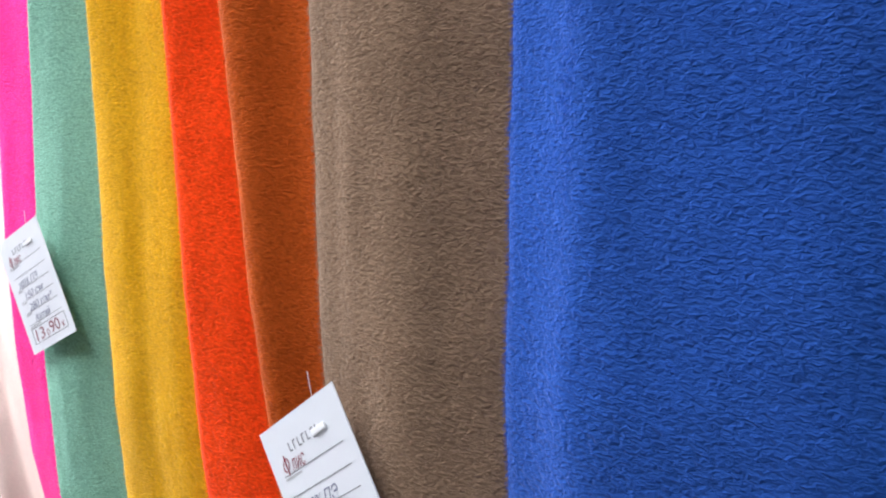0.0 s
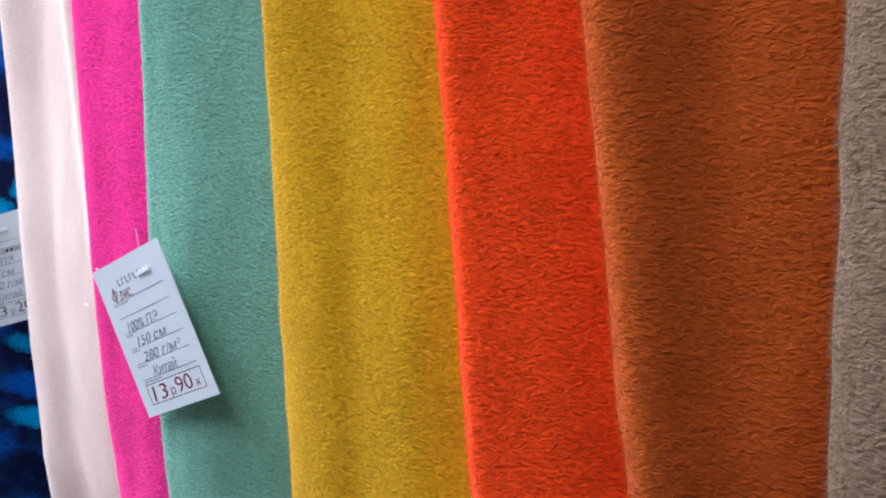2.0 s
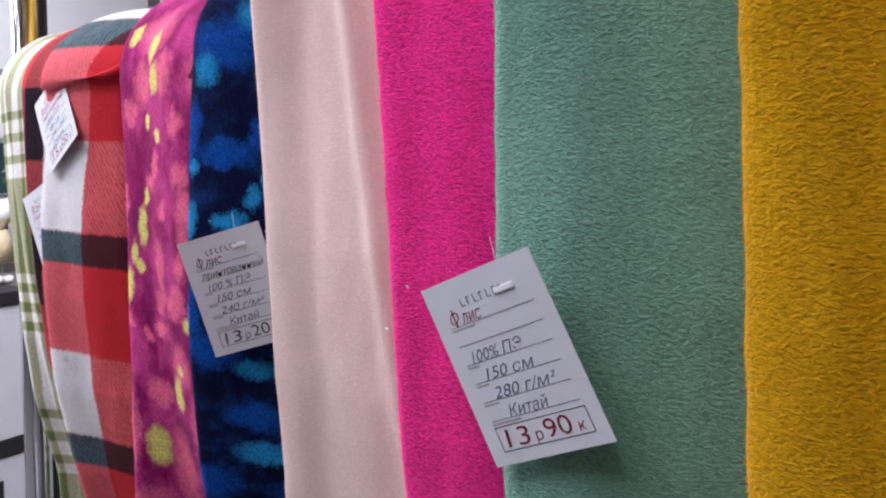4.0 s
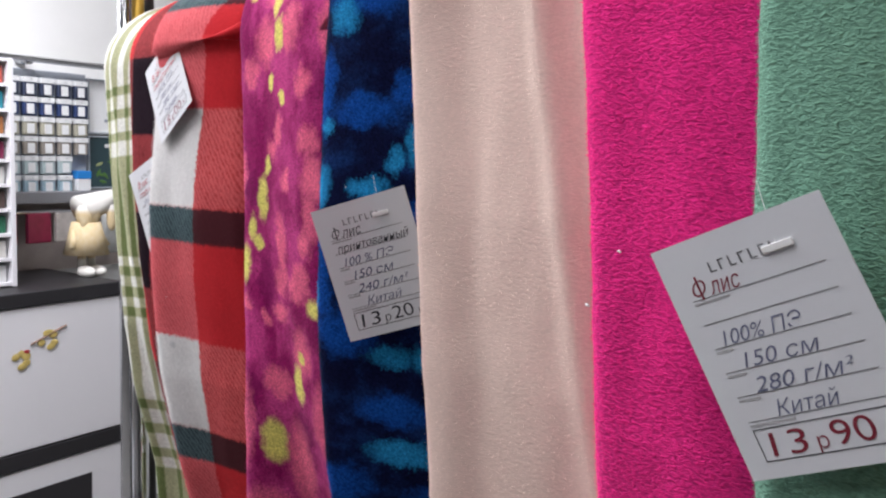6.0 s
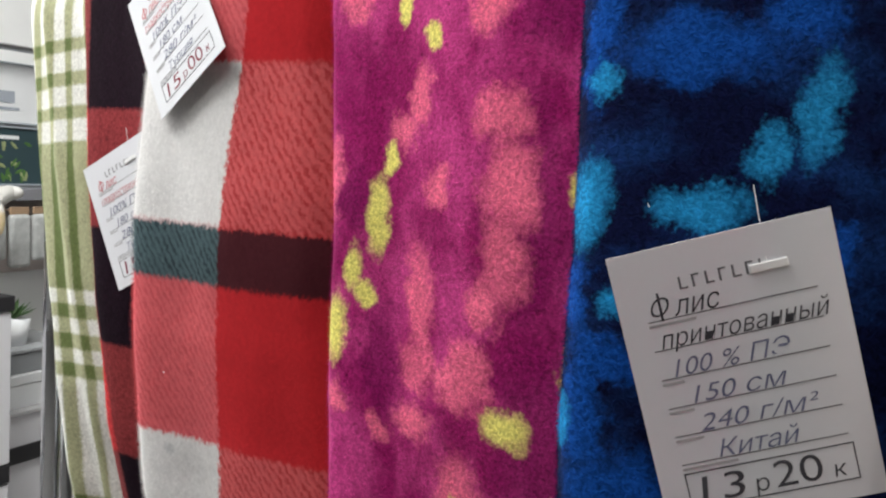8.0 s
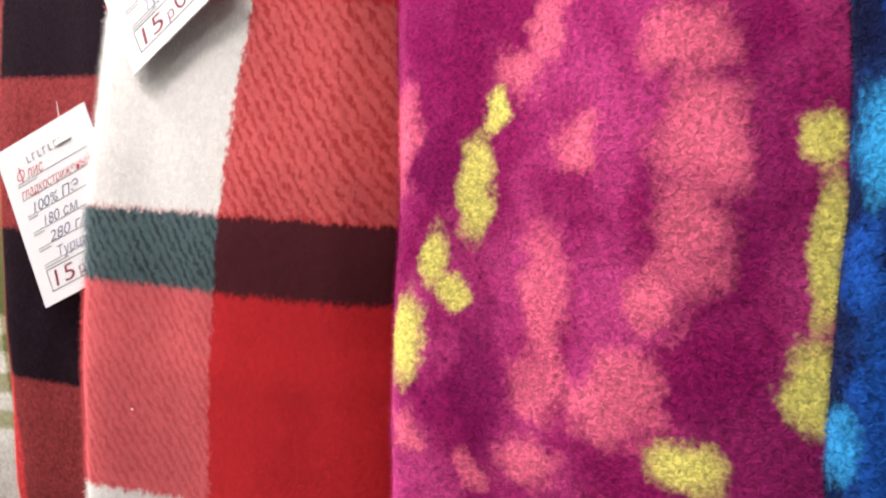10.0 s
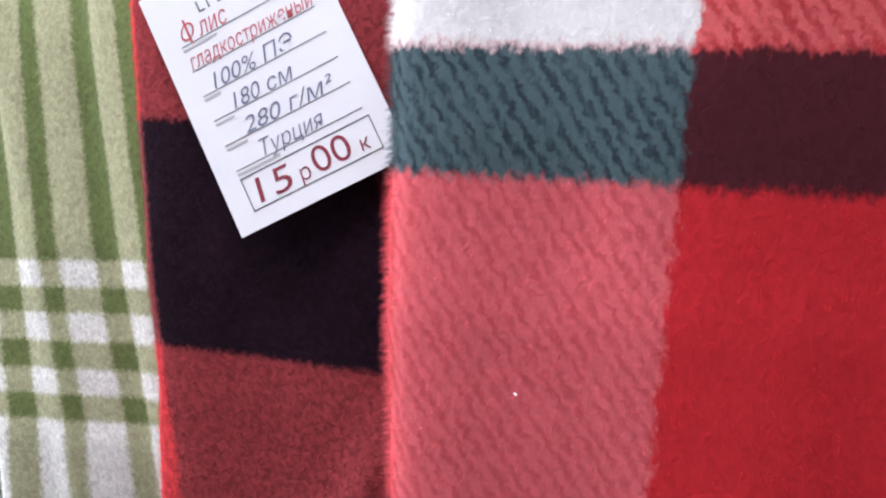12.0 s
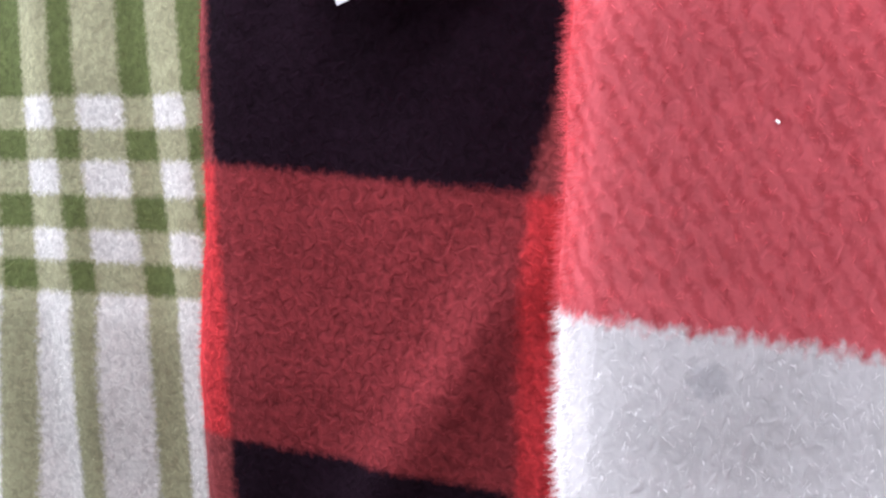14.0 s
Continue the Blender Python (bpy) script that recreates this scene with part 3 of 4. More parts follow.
for px in (-1.962, 0.36):
    part("post", tube((px, 0.362, 0), (px, 0.362, 2.3), 0.0125), CHROME, rack, smooth=True)
    part("rear_post", tube((px + 0.018, 0.385, 0), (px + 0.018, 0.385, 2.3), 0.011), BLACK_METAL, rack, "black steel post", smooth=True)
    part("side_post", tube((px + 0.045, 0.366, 0), (px + 0.045, 0.366, 1.45), 0.012), CHROME, rack, smooth=True)
    part("brass_post", tube((px + 0.045, 0.366, 1.45), (px + 0.045, 0.366, 2.3), 0.0085), BRASS, rack, "brass coloured post", smooth=True)
    part("foot", box(px - 0.03, px + 0.06, 0.18, 0.75, 0, 0.03, 0.004), BLACK_METAL, rack)
    part("bracket", box(px - 0.006, px + 0.03, 0.362, BAR_Y + 0.02, bar_z(px) - 0.03, bar_z(px) - 0.005, 0.002), CHROME, rack)
part("upper_rail", tube((-1.97, 0.62, 2.1), (0.40, 0.62, 2.1), 0.016), CHROME, rack, smooth=True)
for px in (-1.962, 0.36):
    part("upper_bracket", tube((px, 0.362, 2.1), (px, 0.62, 2.1), 0.01), CHROME, rack, smooth=True)

# fabrics on the higher rail behind
UPPER = [(-2.00, -1.92, (0.55, 0.40, 0.33), "cream beige"), (-1.925, -1.86, (0.55, 0.10, 0.13), "coral pink"), (-1.865, -1.72, (0.05, 0.07, 0.045), "dark green"),
         (-1.725, -1.60, (0.24, 0.23, 0.21), "warm grey"), (-1.605, -1.46, (0.12, 0.012, 0.05), "dark wine"), (-1.465, -1.30, (0.05, 0.07, 0.045), "forest green"),
         (-1.305, -1.10, (0.3, 0.3, 0.31), "light grey"), (-1.105, -0.90, (0.02, 0.03, 0.08), "navy")]
for i, (a, b, c, word) in enumerate(UPPER):
    verts, faces = [], []
    zs = [1.42, 1.6, 1.8, 2.0, 2.09]
    path = [(0.60 - 0.004, z) for z in zs] + [(0.62 - 0.024 * math.cos(t), 2.1 + 0.024 * math.sin(t)) for t in np.linspace(0.2, math.pi - 0.2, 8)] + [(0.645, z) for z in zs[::-1]]
    us = np.linspace(0, 1, 24)
    for y, z in path:
        for u in us:
            verts.append((a + (b - a) * u, y + 0.006 * math.sin(u * 13 + i) * min(1, (2.12 - z) * 3) * (1 if y > 0.62 else -1), z))
    n = len(us)
    faces = [(r * n + q, r * n + q + 1, (r + 1) * n + q + 1, (r + 1) * n + q) for r in range(len(path) - 1) for q in range(n - 1)]
    ob = piece("hanging_fabric", mesh_from("hanging_fabric", verts, faces), plain_fleece(word.replace(" ", "_") + "_cloth", c, 20 + i))
    mod = ob.modifiers.new("thickness", "SOLIDIFY")
    mod.thickness = 0.004
    tagged(ob, word + " fabric hung over the higher rail", "fabric", "fabrics on the higher rail")


# ---------------------------------------------------------------- price tags
def letters(body, size, material, parent, x, y, shear=0.32, label="", width=None, name="writing"):
    cu = bpy.data.curves.new("writing", "FONT")
    cu.body, cu.size, cu.shear, cu.extrude = body, size, shear, 0.00003
    cu.offset = -0.00006
    tmp = new("writing_source", cu)
    me = bpy.data.meshes.new_from_object(tmp.evaluated_get(bpy.context.evaluated_depsgraph_get()))
    bpy.data.objects.remove(tmp)
    bpy.data.curves.remove(cu)
    co = np.zeros(len(me.vertices) * 3)
    me.vertices.foreach_get("co", co)
    co = co.reshape(-1, 3)
    s = width / max(1e-6, co[:, 0].max() - co[:, 0].min()) if width else 1.0
    co[:, 0] = (co[:, 0] - co[:, 0].min()) * s + x
    co[:, 1] += y
    co[:, 2] += 0.00035
    me.vertices.foreach_set("co", co.ravel())
    me.materials.clear()
    me.update()
    return piece(name, me, material, parent, label)


def bar(x0, y0, x1, y1, material, parent, name="printed_line", z=0.00034):
    return part(name, box(x0, x1, y0, y1, 0.0002, z), material, parent)


TW, TH = 0.070, 0.098


def price_tag(tl, tr, bl, lines, price, ink_top, ink_low, ink_price, label):
    """A card hung by a plastic tie. tl, tr, bl: three of its corners. Local x runs along its top, y up, z out of its face."""
    tl, tr, bl = Vector(tl), Vector(tr), Vector(bl)
    ex, ey = (tr - tl) / TW, (tl - bl) / TH
    m = Matrix((ex, ey, ex.cross(ey).normalized())).transposed().to_4x4()
    m.translation = bl - tl
    tag = tagged(empty("price_tag", Matrix.Translation(tl)), label, "price tag", "price tags")
    bm = box(0, TW, 0, TH, -0.0002, 0.0002)
    part("card", bm, PAPER, tag)
    # the printed heading is a mark, drawn as short bars
    for i in range(7):
        a = 0.0205 + i * 0.0042
        bar(a, TH - 0.0155, a + 0.0007, TH - 0.0112, INK_GREY, tag, "heading_mark")
        if i % 2 == 0:
            bar(a + 0.0007, TH - 0.0155, a + 0.0027, TH - 0.0149, INK_GREY, tag, "heading_mark")
        else:
            bar(a + 0.0007, TH - 0.0118, a + 0.0024, TH - 0.0112, INK_GREY, tag, "heading_mark")
    rows = [TH - 0.0245 - 0.0102 * i for i in range(6)]
    for i, y in enumerate(rows):
        bar(0.0085, y, 0.0615, y + 0.00035, INK_GREY, tag)
        if i != 1:
            bar(0.0085, y - 0.0019, 0.0085 + (0.015, 0, 0.007, 0.008, 0.009, 0.018)[i], y - 0.0010, surface_grey, tag, "small_print")
    for i, (body, x, w) in enumerate(lines):
        if body:
            size = 0.0098 if i < 1 else 0.0086
            ink = ink_top if i < 2 else ink_low
            if body[0] == "Ф":
                letters("О", 0.0085, ink, tag, x, rows[i] + 0.0016, width=0.0062)
                bar(x + 0.0028, rows[i] - 0.0002, x + 0.0036, rows[i] + 0.0095, ink, tag, "writing", 0.00042)
                letters(body[1:], size, ink, tag, x + 0.0072, rows[i] + 0.0006, width=w - 0.0072)
            else:
                letters(body, size, ink, tag, x, rows[i] + 0.0006, width=w)
    fx0, fx1, fy0, fy1 = 0.0085, 0.0625, 0.0065, 0.0195
    for b in ((fx0, fy0, fx1, fy0 + 0.0004), (fx0, fy1 - 0.0004, fx1, fy1), (fx0, fy0, fx0 + 0.0004, fy1), (fx1 - 0.0004, fy0, fx1, fy1)):
        bar(*b, INK_BLACK, tag, "price_frame")
    whole, cents = price
    letters(whole, 0.0135, ink_price, tag, 0.0125, 0.0082, 0.1, width=0.0145)
    letters("р", 0.0085, ink_price, tag, 0.0300, 0.0085, 0.1)
    letters(cents, 0.0135, ink_price, tag, 0.0365, 0.0086, 0.0, width=0.0150)
    letters("к", 0.0080, ink_price, tag, 0.0550, 0.0085, 0.1)
    bm = box(0.0425, 0.0545, TH - 0.0155, TH - 0.0125, 0.0003, 0.0012, 0.0004)
    tie = part("tie_bar", bm, PLASTIC, tag, "white plastic tie end")
    tube((0.048, TH - 0.014, 0.0006), (0.050, TH + 0.012, -0.004), 0.00016, bm := bmesh.new(), 8)
    part("tie_thread", bm, PLASTIC, tie, "thin clear plastic thread")
    for ob in tag.children_recursive:
        ob.data.transform(m)
    return tag


surface_grey = surface("small_print_grey", (0.38, 0.38, 0.39), 0.6, vary=0.1)
price_tag((-0.8717, 0.2761, 1.2964), (-0.8049, 0.2865, 1.3260), (-0.8269, 0.2920, 1.2114),
          [("Флис", 0.010, 0.020), ("", 0, 0), ("100% ПЭ", 0.013, 0.032), ("150 см", 0.017, 0.030), ("280 г/м²", 0.017, 0.038), ("Китай", 0.021, 0.024)],
          ("13", "90"), INK_WINE, INK_BLUE, INK_WINE, "white price tag, 13 roubles 90, on pink and green fleece")
price_tag((-0.4459, 0.2805, 1.2417), (-0.3873, 0.2814, 1.2800), (-0.3929, 0.2905, 1.1603),
          [("Флис", 0.010, 0.020), ("", 0, 0), ("100% ПЭ", 0.013, 0.032), ("150 см", 0.017, 0.030), ("280 г/м²", 0.017, 0.038), ("Китай", 0.021, 0.024)],
          ("13", "90"), INK_WINE, INK_BLUE, INK_WINE, "white price tag beside brown and rust fleece")
price_tag((-1.1773, 0.2723, 1.2923), (-1.1268, 0.3158, 1.3135), (-1.1605, 0.2963, 1.2027),
          [("Флис", 0.010, 0.022), ("принтованный", 0.011, 0.053), ("100 % ПЭ", 0.013, 0.037), ("150 см", 0.017, 0.030), ("240 г/м²", 0.017, 0.038), ("Китай", 0.021, 0.026)],
          ("13", "20"), INK_BLACK, INK_BLUE, INK_BLACK, "white price tag, 13 roubles 20, on blue tie-dye fleece")
price_tag((-1.5824, 0.2784, 1.4105), (-1.5299, 0.2912, 1.4526), (-1.5216, 0.2766, 1.3370),
          [("Флис", 0.010, 0.020), ("гладкостриженый", 0.009, 0.053), ("100% ПЭ", 0.014, 0.035), ("180 см", 0.018, 0.026), ("280 г/м²", 0.018, 0.038), ("Турция", 0.021, 0.026)],
          ("15", "00"), INK_RED, INK_BLUE, INK_WINE, "white price tag, 15 roubles, on red plaid fleece")
price_tag((-1.6873, 0.2894, 1.2999), (-1.6309, 0.3121, 1.3328), (-1.6368, 0.2990, 1.2149),
          [("Флис", 0.010, 0.020), ("гладкостриженый", 0.009, 0.053), ("100% ПЭ", 0.014, 0.035), ("180 см", 0.018, 0.026), ("280 г/м²", 0.018, 0.038), ("Турция", 0.021, 0.026)],
          ("15", "00"), INK_RED, INK_BLUE, INK_WINE, "white price tag, 15 roubles, on dark checked fleece")

# ---------------------------------------------------------------- the far counter and wall display
BG = pose(-3.78, 0.836, 0, 0, 0, 112.48)


def at_bg(ob):
    ob.matrix_world = BG
    return ob


counter = tagged(at_bg(empty("counter")), "white drawer counter with black top and black trim", "counter")
part("body", box(-2.6, -0.004, 0.012, 0.42, 0.0, 0.82), WHITE, counter)
part("top", box(-2.62, 0.004, -0.01, 0.46, 0.823, 0.868, 0.003), BLACK, counter, "black laminate top")
for a, b in ((-2.6, -1.74), (-1.732, -0.872), (-0.864, -0.004)):
    part("drawer_front", box(a, b, -0.004, 0.010, 0.362, 0.818, 0.002), WHITE, counter)
    part("trim", box(a, b, -0.006, 0.010, 0.302, 0.356, 0.002), BLACK, counter, "black band")
    front = part("lower_front", box(a, b, -0.002, 0.010, 0.06, 0.296, 0.002), WHITE, counter)
    part("dark_panel", box(a + 0.10, b - 0.13, -0.005, -0.0025, 0.08, 0.222, 0.001), BLACK, front, "black recessed panel")
part("plinth", box(-2.6, -0.01, 0.03, 0.4, 0.0, 0.055), BLACK, counter)
SPRIG = surface("dried_yellow_petals", (0.55, 0.42, 0.13), 0.8, vary=0.3, scale=60)
STEM = surface("brown_stem", (0.22, 0.13, 0.09), 0.8, vary=0.3, scale=60)
RED_DOT = surface("red_berry", (0.35, 0.03, 0.03), 0.7, vary=0.2)
sprig = tagged(at_bg(empty("flower_sticker")), "yellow blossom sprig decal on the white drawer", "decal")
random.seed(4)
for cx, cz, r, n in ((-0.385, 0.655, 0.035, 9), (-0.29, 0.705, 0.04, 9)):
    for i in range(n):
        a = random.random() * 6.28
        part("petal", ball((cx + r * 0.6 * math.cos(a), -0.0065, cz + r * 0.6 * math.sin(a)), 0.016, 0.002, 0.012, sub=1), SPRIG, sprig)
part("stem", tube((-0.35, -0.006, 0.70), (-0.225, -0.006, 0.745), 0.003, segments=8), STEM, sprig)
part("berry", ball((-0.365, -0.007, 0.68), 0.013, 0.002, 0.007, sub=1), RED_DOT, sprig)

wall = at_bg(part("wall_display", box(-2.6, 1.0, 0.47, 0.60, 0, CEILING), WALL))
tagged(wall, "white shop wall behind the counter", "wall", kind="structure")
TILE = surface("greige_back_panel", (0.36, 0.31, 0.29), 0.6, vary=0.25, scale=14)
panel = at_bg(part("back_panel", box(-2.5, 0.9, 0.455, 0.467, 0.86, 1.115), TILE))
tagged(panel, "grey brown panel behind the counter", "panel", kind="structure")
ledge = tagged(at_bg(part("wall_ledge", box(-2.5, 0.9, 0.36, 0.466, 1.118, 1.160, 0.003), surface("grey_ledge", (0.22, 0.22, 0.24), 0.5))), "grey ledge under the packet display", "ledge")
rail = tagged(at_bg(empty("wall_rail")), "chrome rail along the white wall", "rail")
part("rod", tube((-1.8, 0.40, 1.632), (0.9, 0.40, 1.632), 0.011), CHROME, rail, smooth=True)
for bx in (-1.3, -0.079, 0.6):
    part("bracket", tube((bx, 0.40, 1.628), (bx, 0.469, 1.628), 0.016), CHROME, rail, smooth=True)
rod = tagged(at_bg(empty("lower_rail")), "thin chrome rail under the ledge", "rail")
part("rod", tube((-1.8, 0.34, 1.09), (0.9, 0.34, 1.09), 0.007), CHROME, rod, smooth=True)
for bx in (-1.2, -0.12, 0.6):
    part("bracket", tube((bx, 0.34, 1.09), (bx, 0.454, 1.09), 0.006), CHROME, rod, smooth=True)

CARD = surface("packet_card", (0.78, 0.79, 0.80), 0.5, vary=0.05)
GREYBOARD = surface("grey_pegboard", (0.34, 0.37, 0.42), 0.6, vary=0.1)
tagged(at_bg(part("peg_board", box(-0.17, 0.182, 0.45, 0.468, 1.162, 1.60, 0.002), GREYBOARD)), "grey peg board holding hung packets", "board")
ROWC = [(0.035, 0.045, 0.085), (0.03, 0.05, 0.14), (0.42, 0.40, 0.32), (0.28, 0.25, 0.22), (0.45, 0.55, 0.57), (0.36, 0.50, 0.58)]
for r in range(6):
    mat = surface("packet_fill", ROWC[r], 0.5, vary=0.2, scale=40)
    for c in range(5):
        if r == 4 and c == 4:
            continue
        px, pz = -0.138 + c * 0.069, 1.548 - r * 0.0705
        pk = tagged(at_bg(empty("packet")), ("dark blue", "blue", "cream", "taupe", "pale aqua", "pale blue")[r] + " thread packet with white card header", "packet", "hung packets")
        pouch = part("pouch", box(px - 0.026, px + 0.026, 0.415, 0.435, pz - 0.043, pz + 0.004, 0.004), mat, pk)
        part("header", box(px - 0.027, px + 0.027, 0.412, 0.438, pz + 0.004, pz + 0.022, 0.001), CARD, pk, "white card header")
        part("insert", box(px - 0.015, px + 0.013, 0.411, 0.4145, pz - 0.038, pz - 0.002, 0.001), CARD, pouch, "white card insert")
        part("hook", tube((px, 0.405, pz + 0.015), (px, 0.452, pz + 0.015), 0.0018, segments=8), CHROME, pk)
blue_box = tagged(at_bg(empty("small_box")), "small bright blue and white box", "box")
part("box_body", box(0.110, 0.165, 0.40, 0.44, 1.160, 1.205, 0.002), CARD, blue_box)
part("lid", box(0.108, 0.167, 0.398, 0.442, 1.205, 1.235, 0.002), surface("bright_blue_card", (0.02, 0.22, 0.62), 0.5), blue_box, "bright blue lid")

frame_mat = surface("grey_picture_frame", (0.36, 0.40, 0.44), 0.4)
for nm, lab, z0, z1, m in (("wall_poster", "white poster in a thin grey frame", 1.378, 1.588, CARD), ("plant_poster", "dark poster with green leaves", 1.165, 1.370, surface("dark_teal_print", (0.025, 0.055, 0.065), 0.5))):
    ps = tagged(at_bg(empty(nm)), lab, "poster")
    part("sheet", box(0.200, 0.52, 0.458, 0.464, z0 + 0.006, z1 - 0.006), m, ps)
    bm = box(0.193, 0.527, 0.452, 0.468, z1 - 0.006, z1)
    box(0.193, 0.527, 0.452, 0.468, z0, z0 + 0.006, bm=bm)
    box(0.193, 0.2, 0.452, 0.468, z0 + 0.006, z1 - 0.006, bm=bm)
    box(0.52, 0.527, 0.452, 0.468, z0 + 0.006, z1 - 0.006, bm=bm)
    part("frame", bm, frame_mat, ps)
    if nm == "wall_poster":
        part("print_mark", box(0.30, 0.36, 0.456, 0.4578, 1.45, 1.49), GREYBOARD, ps)
        part("print_bar", box(0.27, 0.38, 0.456, 0.4578, 1.425, 1.435), GREYBOARD, ps)
    else:
        part("print_bar", box(0.27, 0.38, 0.456, 0.4578, 1.325, 1.338), CARD, ps)
        leafm = [surface("printed_leaf", (0.07, 0.16, 0.035), 0.5, vary=0.3), surface("printed_leaf_light", (0.30, 0.34, 0.16), 0.5, vary=0.3)]
        random.seed(9)
        for i in range(26):
            bm = ball((0, 0, 0), 0.020, 0.0012, 0.007, sub=1)
            bmesh.ops.transform(bm, matrix=pose(0.22 + random.random() * 0.2, 0.4568, 1.19 + random.random() * 0.12, 0, random.random() * 180, 0), verts=bm.verts)
            part("leaf_print", bm, leafm[i % 3 == 0], ps)

# shelf of thread boxes at the far side
shelf = tagged(at_bg(empty("shelf_unit")), "white shelf unit with coloured thread boxes", "shelf")
part("side_panel", box(-0.328, -0.313, 0.12, 0.40, 0.870, 1.60, 0.001), WHITE, shelf)
part("side_panel", box(-0.943, -0.928, 0.12, 0.40, 0.870, 1.60, 0.001), WHITE, shelf)
part("back_board", box(-0.927, -0.329, 0.385, 0.399, 0.872, 1.598), WHITE, shelf)
SH = [(0.40, 0.08, 0.06), (0.02, 0.20, 0.26), (0.34, 0.14, 0.05), (0.16, 0.01, 0.05), (0.6, 0.6, 0.58), (0.07, 0.045, 0.04), (0.02, 0.13, 0.07), (0.6, 0.58, 0.55), (0.7, 0.7, 0.7)]
for i in range(10):
    z = 0.874 + 0.0795 * i
    part("shelf_board", box(-0.927, -0.329, 0.125, 0.384, z, z + 0.010), WHITE, shelf)
    if i < 9:
        m = surface("thread_box", SH[8 - i], 0.6, vary=0.25, scale=40)
        for c in range(5):
            a = -0.921 + c * 0.118
            tagged(at_bg(part("thread_box", box(a, a + 0.112, 0.14, 0.37, z + 0.0105, z + 0.066, 0.003), m)), "coloured box of thread on a white shelf", "box", "thread boxes")

# the low cabinet beside the counter, with boxes and a plant on it
cabinet = tagged(at_bg(empty("side_cabinet")), "low white cabinet with a black band beside the counter", "cabinet")
part("body", box(0.012, 0.62, 0.12, 0.44, 0.0, 0.452), WHITE, cabinet)
part("top", box(0.010, 0.63, 0.11, 0.45, 0.455, 0.468, 0.002), surface("light_grey_board", (0.55, 0.55, 0.56), 0.5), cabinet)
part("trim", box(0.012, 0.62, 0.108, 0.118, 0.302, 0.356, 0.002), BLACK, cabinet, "black band")
carton = tagged(at_bg(empty("carton")), "white carton standing on the low cabinet", "box")
part("box_body", box(0.10, 0.40, 0.14, 0.40, 0.469, 0.545, 0.003), CARD, carton)
part("lid", box(0.097, 0.403, 0.137, 0.403, 0.546, 0.578, 0.003), CARD, carton)
tray = tagged(at_bg(empty("storage_tray")), "grey plastic tray stacked on a white carton", "tray")
part("tray_body", box(0.11, 0.39, 0.15, 0.39, 0.579, 0.645, 0.006), surface("grey_plastic", (0.27, 0.28, 0.29), 0.45), tray)
part("rim", box(0.105, 0.395, 0.145, 0.395, 0.646, 0.658, 0.003), surface("grey_plastic_rim", (0.33, 0.34, 0.35), 0.45), tray)
plant = tagged(at_bg(empty("potted_plant")), "small green plant in a white pot", "plant")
part("pot", tube((0.19, 0.24, 0.659), (0.19, 0.24, 0.745), 0.045, segments=24, r2=0.058), CARD, plant, smooth=True)
random.seed(12)
LEAF = surface("plant_leaf", (0.05, 0.11, 0.03), 0.5, vary=0.3, scale=40)
for i in range(16):
    a, tilt = random.random() * 360, 25 + random.random() * 45
    bm = ball((0, 0, 0.04), 0.009, 0.0015, 0.042, sub=1)
    bmesh.ops.transform(bm, matrix=pose(0.19, 0.24, 0.742, tilt, 0, a), verts=bm.verts)
    part("leaf", bm, LEAF, plant, smooth=True)
CLEAR = surface("pale_grey_film", (0.50, 0.51, 0.50), 0.25, vary=0.35, scale=35)
for px, w, h in ((0.16, 0.07, 0.16), (0.245, 0.08, 0.19), (0.335, 0.07, 0.17), (0.42, 0.085, 0.20)):
    bag = tagged(at_bg(empty("film_packet")), "pale grey film packet hung from the thin rail", "packet", "film packets")
    part("pouch", box(px, px + w, 0.315, 0.345, 1.085 - h, 1.075, 0.012), CLEAR, bag)
    part("header", box(px + 0.004, px + w - 0.004, 0.326, 0.334, 1.076, 1.10, 0.001), surface("kraft_header", (0.36, 0.24, 0.15), 0.7), bag, "brown card header")

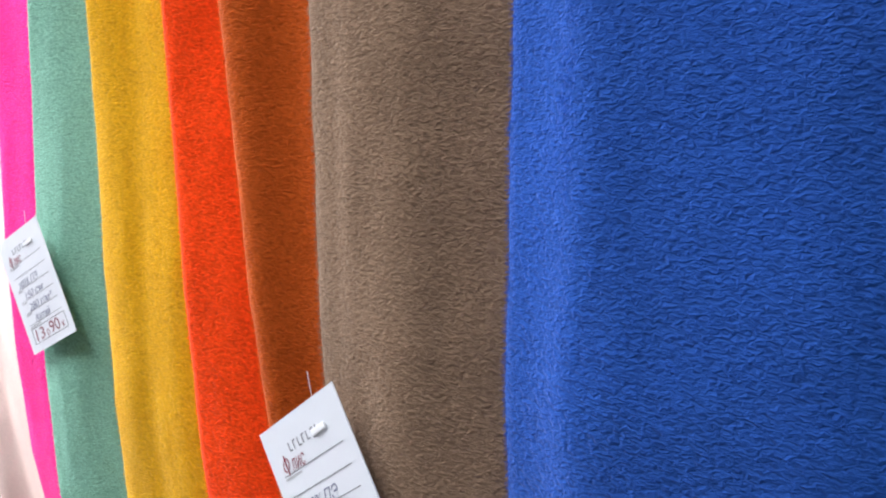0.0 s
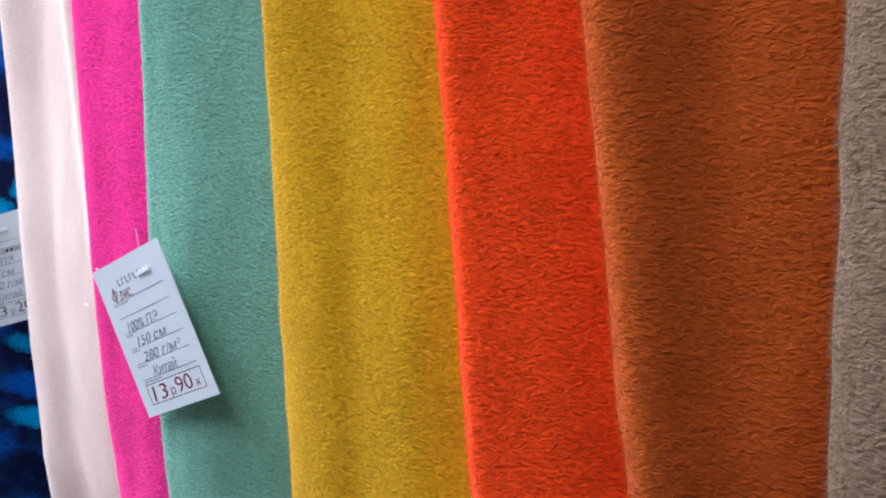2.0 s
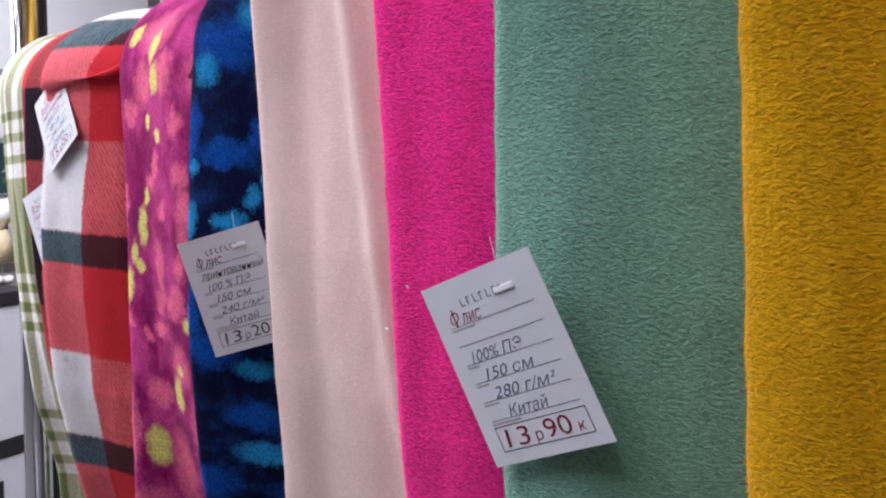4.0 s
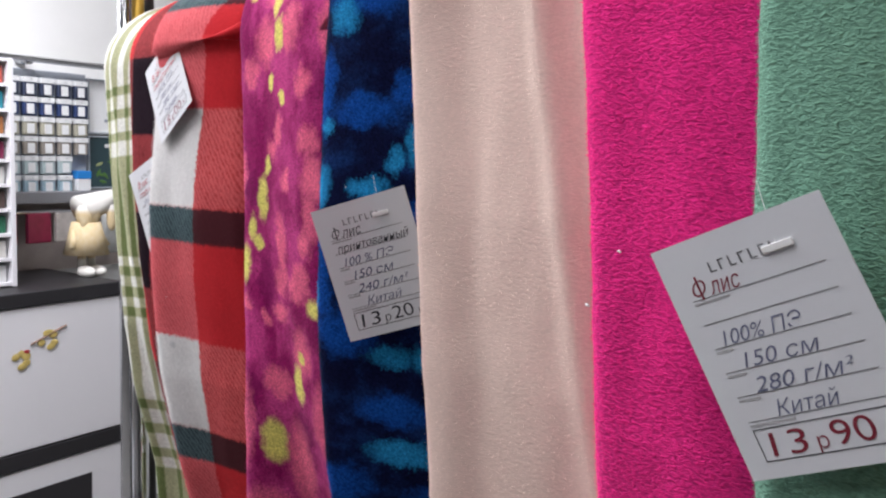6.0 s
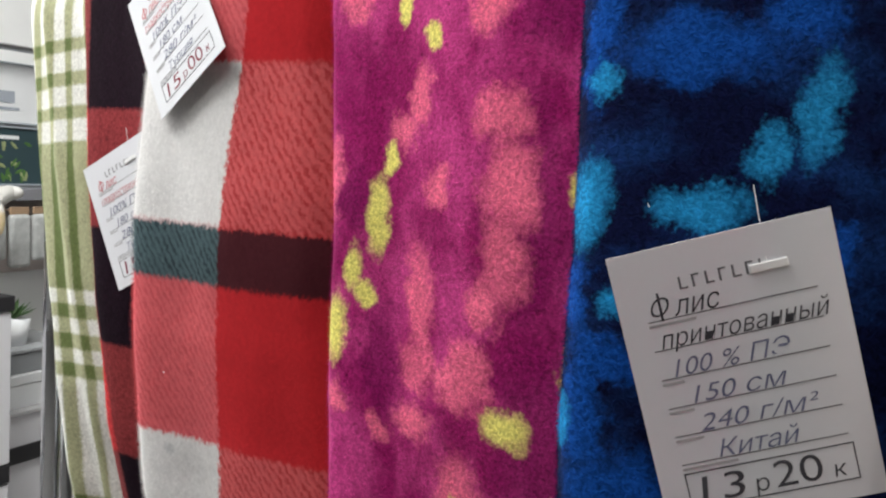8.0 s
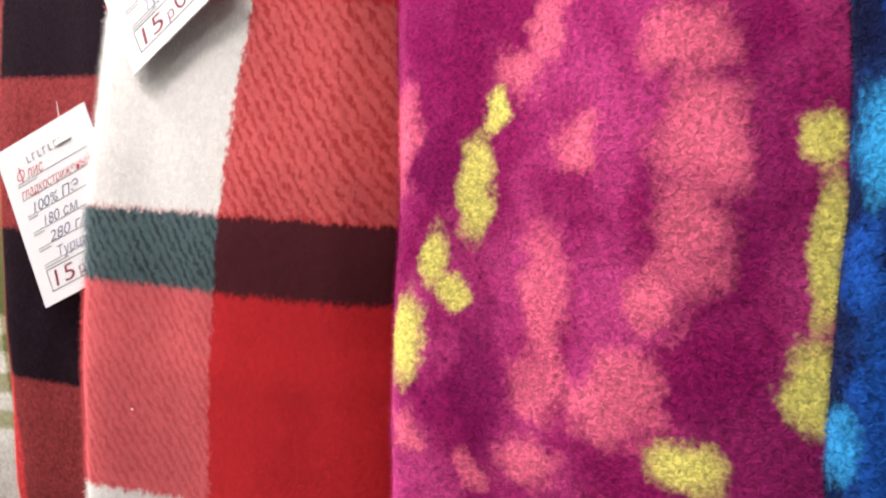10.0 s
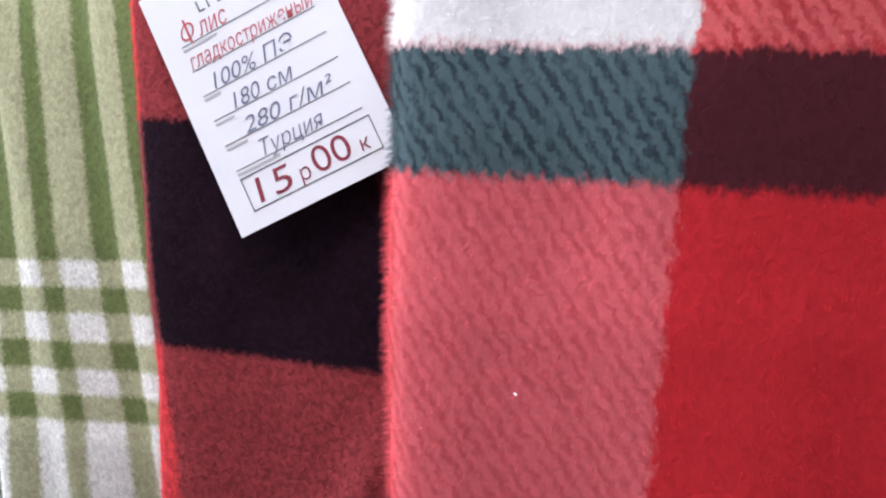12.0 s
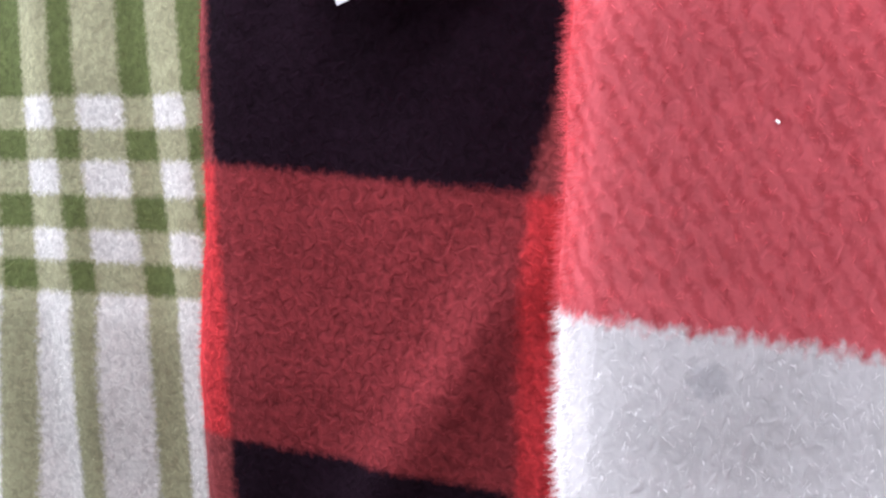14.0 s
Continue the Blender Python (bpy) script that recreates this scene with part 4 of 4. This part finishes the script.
# the long-eared doll on the counter: one plain cream shape
k = Nodes("doll_cloth")
_, _, dz = k.xyz()
white_part = k.math("ADD", k.math("SUBTRACT", 1.0, k.step(dz, 0.925, 0.935)), k.step(dz, 1.09, 1.11), clamp=True)
DOLL = k.finish(k.mix(white_part, k.mix(k.noise(60, 3.0), (0.62, 0.46, 0.22), (0.72, 0.62, 0.45)), (0.76, 0.74, 0.70)), 0.9, k.bump(k.noise(200), 0.3, 0.002))
bm = bmesh.new()
dx, dy = 0.0, 0.20
for s in (-1, 1):
    ball((dx + s * 0.022, dy - 0.03, 0.885), 0.026, 0.042, 0.022, bm)
    tube((dx + s * 0.02, dy, 0.895), (dx + s * 0.02, dy, 0.96), 0.014, bm)
    tube((dx + s * 0.045, dy, 1.03), (dx + s * 0.07, dy - 0.02, 0.97), 0.013, bm)
    ball((dx + s * 0.055 + 0.03, dy - 0.03, 1.075), 0.02, 0.014, 0.05, bm)
tube((dx, dy, 0.945), (dx, dy, 1.06), 0.078, bm, r2=0.050)
ball((dx, dy - 0.01, 1.085), 0.042, 0.042, 0.046, bm)
tube((dx - 0.02, dy, 1.10), (dx + 0.15, dy, 1.160), 0.058, bm, r2=0.022)
ball((dx + 0.155, dy, 1.156), 0.036, 0.026, 0.022, bm)
doll = tagged(at_bg(part("doll", bm, DOLL, smooth=True)), "cream cloth doll with long hat standing on counter", "doll")
PKT = [((0.35, 0.06, 0.06), -0.24, 0.06), ((0.24, 0.02, 0.06), -0.14, 0.09), ((0.45, 0.42, 0.40), -0.03, 0.08), ((0.30, 0.20, 0.10), 0.06, 0.07)]
for c, px, w in PKT:
    tagged(at_bg(part("packet", box(px, px + w, 0.33, 0.35, 0.98, 1.085, 0.003), surface("hung_packet", c, 0.4, vary=0.3, scale=40))), "small red brown packet hung from thin rail", "packet", "packets on the lower rail")


# bits of lint and loose thread caught on the pile
LINT = surface("white_lint", (0.85, 0.85, 0.85), 0.9, vary=0.1)
for a, b, r in (((-0.925, 0.2925, 1.266), (-0.923, 0.2925, 1.2655), 0.0007), ((-0.906, 0.2925, 1.2935), (-0.9045, 0.2925, 1.293), 0.0006),
                ((-1.510, 0.277, 1.1845), (-1.5093, 0.277, 1.184), 0.00028), ((-1.190, 0.303, 1.318), (-1.184, 0.303, 1.309), 0.00016),
                ((-0.8175, 0.2985, 1.360), (-0.8205, 0.2985, 1.326), 0.0002)):
    tagged(part("lint", tube(a, b, r, segments=6), LINT), "bit of white lint caught on the fleece", "lint", "lint on the fleece")
